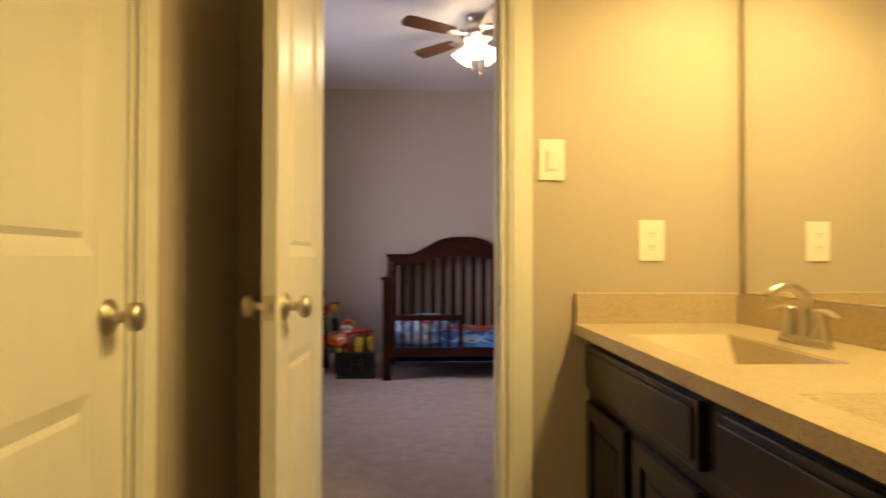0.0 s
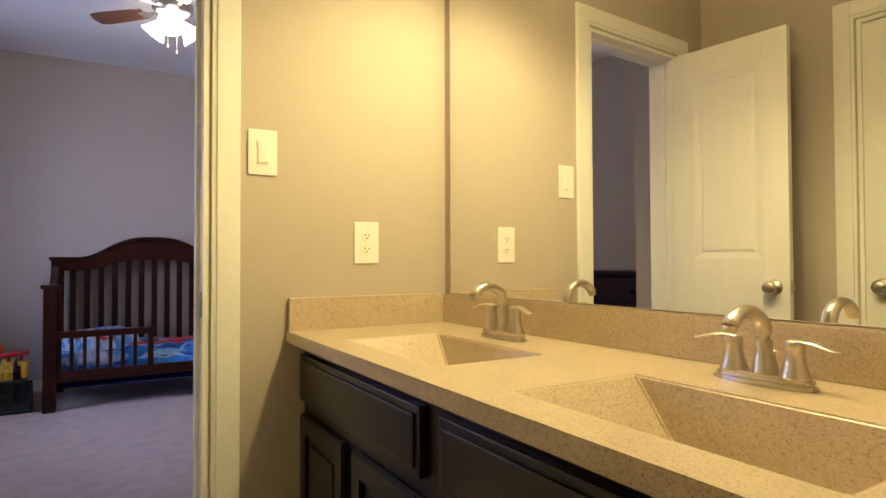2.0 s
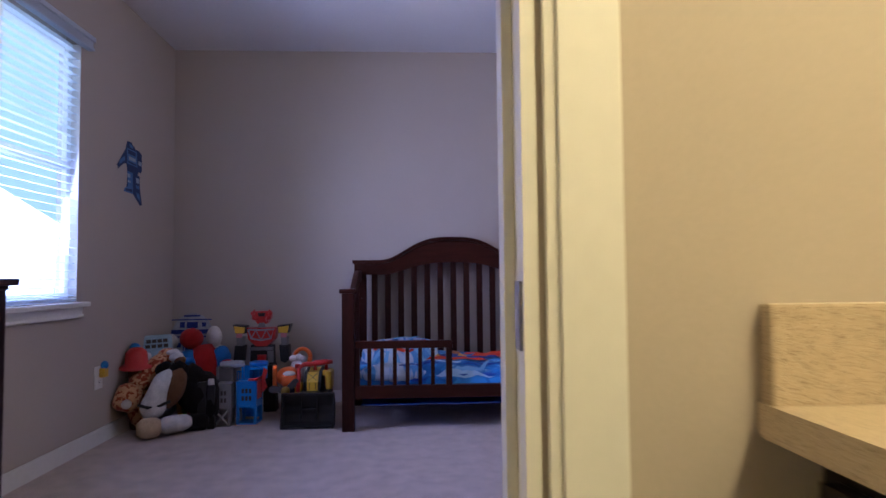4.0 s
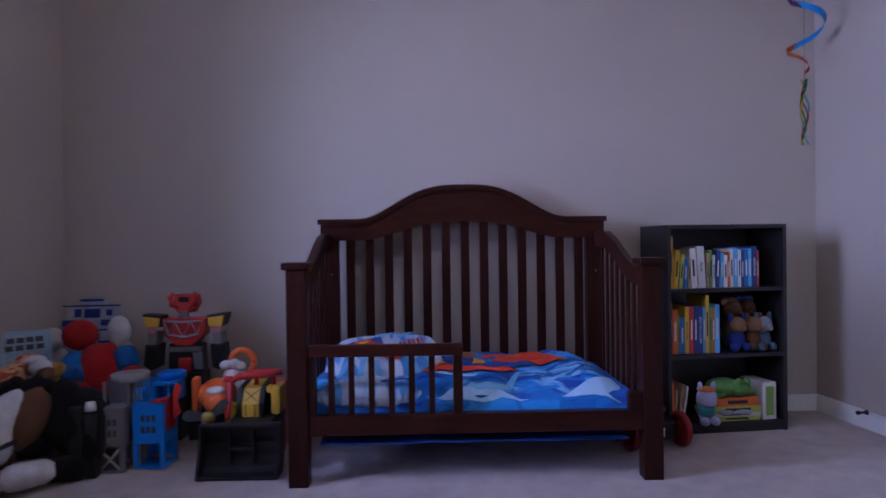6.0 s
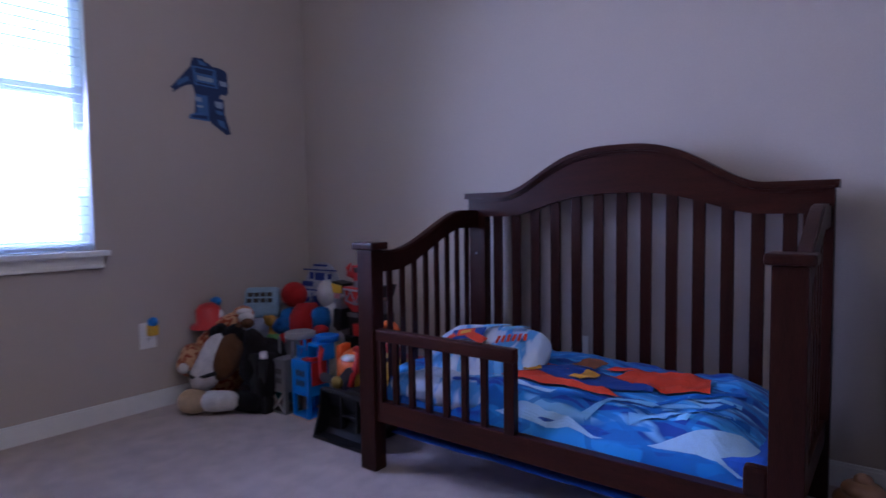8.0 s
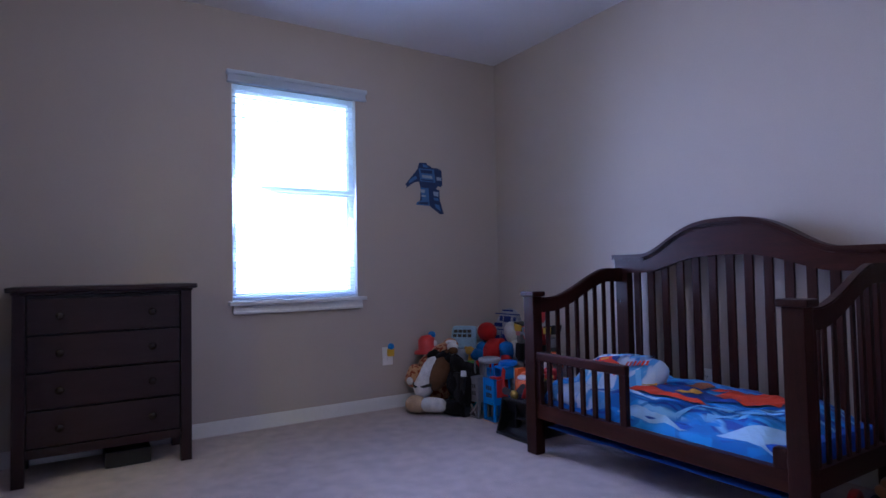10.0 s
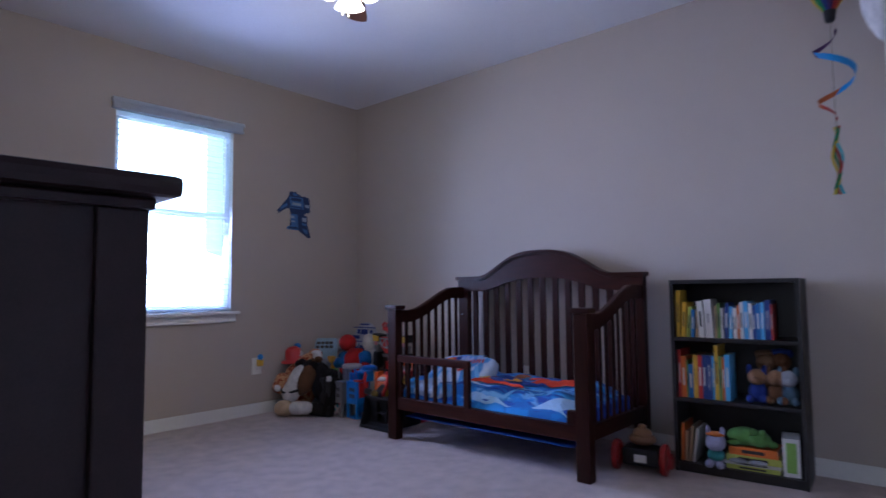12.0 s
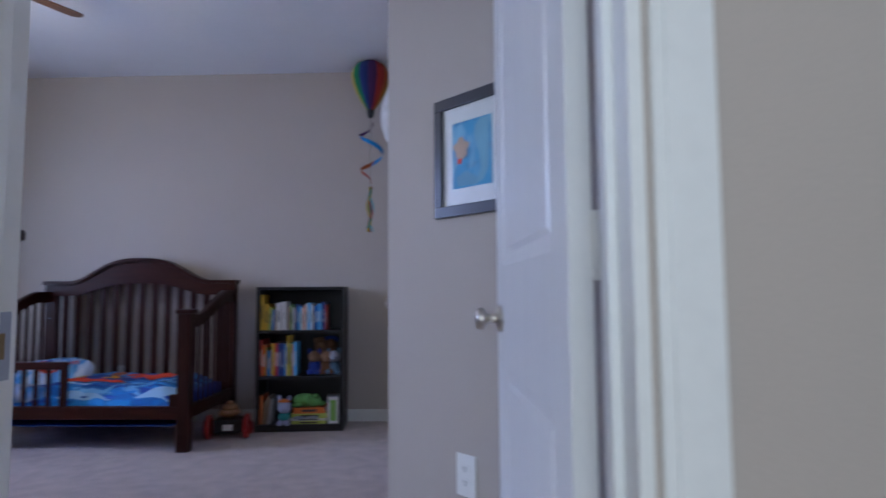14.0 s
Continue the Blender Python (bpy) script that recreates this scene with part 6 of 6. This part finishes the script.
# plush horse lying in front, giraffe behind it
blend("plush_horse", [
    (joined(sewn((-1.245, 4.865, 0.400), (-1.335, 4.770, 0.105), (0.015, 0.048, 0.062, 0.066, 0.066, 0.070, 0.074, 0.066, 0.028)), rod((-1.10, 4.84, 0.075), (-1.25, 4.745, 0.068), 0.048, 0.055)), PWHITE),
    (joined(sewn((-1.190, 4.905, 0.400), (-1.265, 4.840, 0.160), (0.02, 0.055, 0.070, 0.076, 0.074, 0.062, 0.03)), balls((-1.190, 4.915, 0.415, 0.018, 0.014, 0.040, (20, 25, 0)))), PBROWN),
    (joined(balls(*[(-1.290 + 0.022 * k, 4.850 + 0.014 * k, 0.392 + 0.014 * math.sin(k * 2.1), 0.036, 0.036, 0.040, (20 * k, 15, 30 * k)) for k in range(6)]), sewn((-1.16, 4.95, 0.40), (-1.06, 4.99, 0.22), (0.03, 0.055, 0.06, 0.06, 0.03)), sewn((-1.20, 4.98, 0.33), (-1.03, 5.07, 0.10), (0.04, 0.10, 0.135, 0.140, 0.13, 0.11, 0.05)), rod((-1.20, 4.865, 0.055), (-1.02, 4.92, 0.055), 0.050, 0.055), rod((-1.02, 4.945, 0.065), (-1.02, 4.985, 0.30), 0.052, 0.045)), PBLACK),
    (sewn((-1.240, 4.755, 0.066), (-1.365, 4.690, 0.062), (0.03, 0.056, 0.062, 0.062, 0.058, 0.035)), PTAN),
    (tube(bmesh.new(), [(-1.385, 4.820, 0.200), (-1.375, 4.745, 0.195), (-1.315, 4.722, 0.185), (-1.255, 4.755, 0.190), (-1.215, 4.800, 0.205)], 0.010, 8), BLK)],
    "brown and white plush horse lying on the carpet", "plush toy")
blend("plush_giraffe", [
    (joined(rod((-1.50, 4.80, 0.15), (-1.47, 4.86, 0.30), 0.075), rod((-1.47, 4.86, 0.28), (-1.34, 5.03, 0.45), 0.062, 0.055), balls((-1.46, 5.0, 0.14, 0.09, 0.13, 0.14), (-1.33, 5.04, 0.455, 0.065, 0.055, 0.05))), GIRAFFE),
    (balls((-1.265, 5.015, 0.448, 0.046, 0.040, 0.034), (-1.29, 5.02, 0.478, 0.042, 0.042, 0.018), (-1.46, 4.765, 0.20, 0.030, 0.03, 0.03)), PWHITE),
    (balls((-1.235, 5.00, 0.425, 0.035, 0.035, 0.028)), PBROWN)],
    "spotted tan and brown plush giraffe leaning on the wall", "plush toy")
bs = thing("toy_basket", "brown basket with a red toy cap on top", "basket", pose(-1.475, 5.005, 0))
part("basket", lathe([(0, 0), (0.070, 0), (0.080, 0.20), (0.085, 0.40), (0.078, 0.40), (0, 0.38)], 20), PBROWN, bs)
part("cap", lathe([(0.105, 0.405), (0.100, 0.418), (0.070, 0.425), (0.062, 0.50), (0.035, 0.525), (0, 0.53)], 22, pose(0, -0.02, 0, 8)), RED, bs, "red toy cap")
part("badge", lathe([(0, 0.004), (0.022, 0.003), (0.024, 0)], 16, pose(0.055, -0.055, 0.465, 70, 0, 40)), WHITEP, bs)
part("button", balls((-0.045, -0.012, 0.518, 0.032, 0.03, 0.028)), BLUE, bs)
solid("plush_toy", balls((-1.44, 5.22, 0.30, 0.085, 0.085, 0.10), (-1.44, 5.23, 0.12, 0.10, 0.10, 0.12)), PGREY, "grey plush toy under the printed cushion", "plush toy")
sg = thing("printed_cushion", "pale blue cushion printed with dark bars of lettering", "cushion", pose(-1.455, 5.215, 0.0, -10, 0, 42))
bm = boxes((-0.110, 0.110, -0.030, 0.030, 0.395, 0.575), bevel=0.025)
part("stuffing", bm, plush("pale_blue_cloth", (0.36, 0.50, 0.60)), sg)
for z, xs_ in ((0.530, (-0.055, -0.018, 0.018, 0.055)), (0.495, (-0.062, -0.022, 0.018, 0.058))):
    for x_ in xs_:
        part("letter_bar", boxes((x_ - 0.014, x_ + 0.016, -0.0325, -0.029, z - 0.012, z + 0.012), bevel=0.001), SLOT, sg)
for x_, y_, z_, r_, mm, lb in ((-1.275, 5.24, 0.37, 0.050, PBLUE, "blue"), (-1.265, 5.20, 0.29, 0.045, PGREEN, "green"), (-1.225, 5.17, 0.225, 0.042, plush("pink_plush", (0.50, 0.09, 0.14)), "pink"), (-1.31, 5.20, 0.40, 0.036, plush("rainbow_plush", (0.60, 0.34, 0.06)), "yellow"), (-1.15, 5.10, 0.235, 0.038, plush("teal_plush", (0.06, 0.32, 0.36)), "teal")):
    solid("plush_toy", balls((x_, y_, z_, r_, r_, r_ * 0.9), (x_ - r_ * 0.6, y_ - r_ * 0.5, z_ + r_ * 0.5, r_ * 0.4, r_ * 0.4, r_ * 0.4), (x_ + r_ * 0.6, y_ - r_ * 0.5, z_ + r_ * 0.5, r_ * 0.4, r_ * 0.4, r_ * 0.4), (x_, y_ + 0.01, z_ / 2, r_ * 0.9, r_ * 0.9, z_ / 2)), mm, "small " + lb + " plush toy in the heap", "plush toy", "plush heap")
# wheeled toy beside the bed
DRED = plastic("deep_red_plastic", (0.30, 0.012, 0.012))
ct = thing("toy_cart", "black toy cart with red wheels and a brown rider", "toy vehicle", pose(1.417, 5.190, 0, 0, 0, 9))
part("body", boxes((-0.095, 0.095, -0.07, 0.07, 0.035, 0.125), bevel=0.012), BLACK, ct)
part("label_plate", boxes((-0.03, 0.035, -0.0725, -0.069, 0.055, 0.095), bevel=0.001), WHITEP, ct)
part("rider", joined(balls((0, 0, 0.165, 0.075, 0.06, 0.035), (0, 0, 0.195, 0.055, 0.05, 0.030), (0.0, 0.0, 0.225, 0.025, 0.02, 0.020))), plastic("brown_plastic", (0.22, 0.11, 0.045)), ct, "brown rounded rider figure")
for s in (-1, 1):
    for yy, k in ((-0.05, 0.95), (0.075, 0.5)):
        w = part("wheel", lathe([(0, -0.010), (0.030, -0.010), (0.034, -0.004), (0.056, -0.004), (0.060, -0.014), (0.080, -0.014), (0.085, -0.010), (0.085, 0.010), (0.080, 0.014), (0.060, 0.014), (0.056, 0.004), (0.034, 0.004), (0.030, 0.010), (0, 0.010)], 28, pose(s * 0.125, yy, 0.085 * k, 0, 90) @ Matrix.Diagonal((k, k, 1, 1))), DRED, ct)
# plush toys on the shelves
PFAWN, PSLATE = plush("fawn_plush", (0.27, 0.15, 0.08)), plush("slate_plush", (0.10, 0.16, 0.22))
for x_, z_, body, head in ((1.955, 0.389, NAVYP, PFAWN), (2.045, 0.389, PBROWN, PFAWN), (2.095, 0.389, PSLATE, PGREY)):
    blend("plush_dog", [(balls((x_, 5.40, z_ + 0.055, 0.045, 0.04, 0.055), (x_ - 0.03, 5.365, z_ + 0.022, 0.022, 0.03, 0.022), (x_ + 0.03, 5.365, z_ + 0.022, 0.022, 0.03, 0.022), (x_ - 0.035, 5.39, z_ + 0.165, 0.014, 0.012, 0.028), (x_ + 0.035, 5.39, z_ + 0.165, 0.014, 0.012, 0.028)), body),
                        (balls((x_, 5.39, z_ + 0.130, 0.045, 0.042, 0.042), (x_, 5.345, z_ + 0.118, 0.022, 0.02, 0.017)), head)], "small stuffed plush dog sitting on the shelf", "plush toy", group="plush dogs")
for x_, z_, body, head in ((1.985, 0.535, PFAWN, PFAWN), (2.060, 0.545, NAVYP, PBROWN)):
    blend("plush_dog", [(balls((x_, 5.50, z_ - 0.07, 0.042, 0.05, 0.085), (x_ - 0.035, 5.49, z_ + 0.09, 0.016, 0.014, 0.022), (x_ + 0.035, 5.49, z_ + 0.09, 0.016, 0.014, 0.022), (x_, 5.50, z_ + 0.10, 0.042, 0.04, 0.016)), body),
                        (balls((x_, 5.47, z_ + 0.050, 0.045, 0.045, 0.045), (x_, 5.43, z_ + 0.038, 0.022, 0.02, 0.018)), head)], "stuffed plush dog sitting behind another", "plush toy", group="plush dogs")
blend("plush_dog", [(balls((1.755, 5.33, 0.175, 0.050, 0.045, 0.050), (1.755, 5.30, 0.160, 0.030, 0.03, 0.024), (1.755, 5.34, 0.100, 0.038, 0.035, 0.05), (1.720, 5.33, 0.232, 0.013, 0.010, 0.024), (1.790, 5.33, 0.232, 0.013, 0.010, 0.024), (1.728, 5.30, 0.066, 0.022, 0.028, 0.020), (1.782, 5.30, 0.066, 0.022, 0.028, 0.020)), plush("lilac_plush", (0.42, 0.42, 0.56))),
                    (balls((1.755, 5.335, 0.108, 0.043, 0.042, 0.034)), plush("green_vest", (0.08, 0.30, 0.28))), (balls((1.755, 5.335, 0.214, 0.047, 0.042, 0.013)), plush("orange_band", (0.62, 0.18, 0.04)))],
      "lilac plush dog in a green vest on the bottom shelf", "plush toy")
solid("plush_frog", balls((1.885, 5.41, 0.205, 0.090, 0.060, 0.048), (1.955, 5.375, 0.205, 0.055, 0.045, 0.042), (1.935, 5.345, 0.244, 0.018, 0.016, 0.018), (1.975, 5.345, 0.244, 0.018, 0.016, 0.018), (2.01, 5.38, 0.185, 0.030, 0.022, 0.018), (1.84, 5.36, 0.178, 0.035, 0.022, 0.015)), PGREEN, "green plush frog lying on stacked books", "plush toy")
solid("game_controller", balls((1.86, 5.335, 0.094, 0.045, 0.022, 0.012), (1.95, 5.335, 0.094, 0.045, 0.022, 0.012)), PGREY, "grey soft toy tucked between stacked books", "toy")
# the bookcase stands a little askew to the wall, with all that is on its shelves
ASKEW = pose(KX0, KY0 - 0.020, 0, 0, 0, 5) @ Matrix.Translation((-KX0, -KY0, 0))
for ob in [o for o in bpy.data.objects if o.parent is None and o.name.split(".")[0] in ("bookcase", "book", "toy_box", "plush_dog", "plush_frog", "game_controller")]:
    ob.matrix_world = ASKEW @ ob.matrix_world
# the closet wall runs a little out of square from the far corner
EAST = pose(XE, YN, 0, 0, 0, 5.2) @ Matrix.Translation((-XE, -YN, 0))
for ob in [east_outlet] + [bpy.data.objects[n] for n in ("wall_east", "baseboard_east", "trim_closet_door", "door_frame_closet", "door_4", "paper_disc", "door_stop")]:
    ob.matrix_world = EAST @ ob.matrix_world
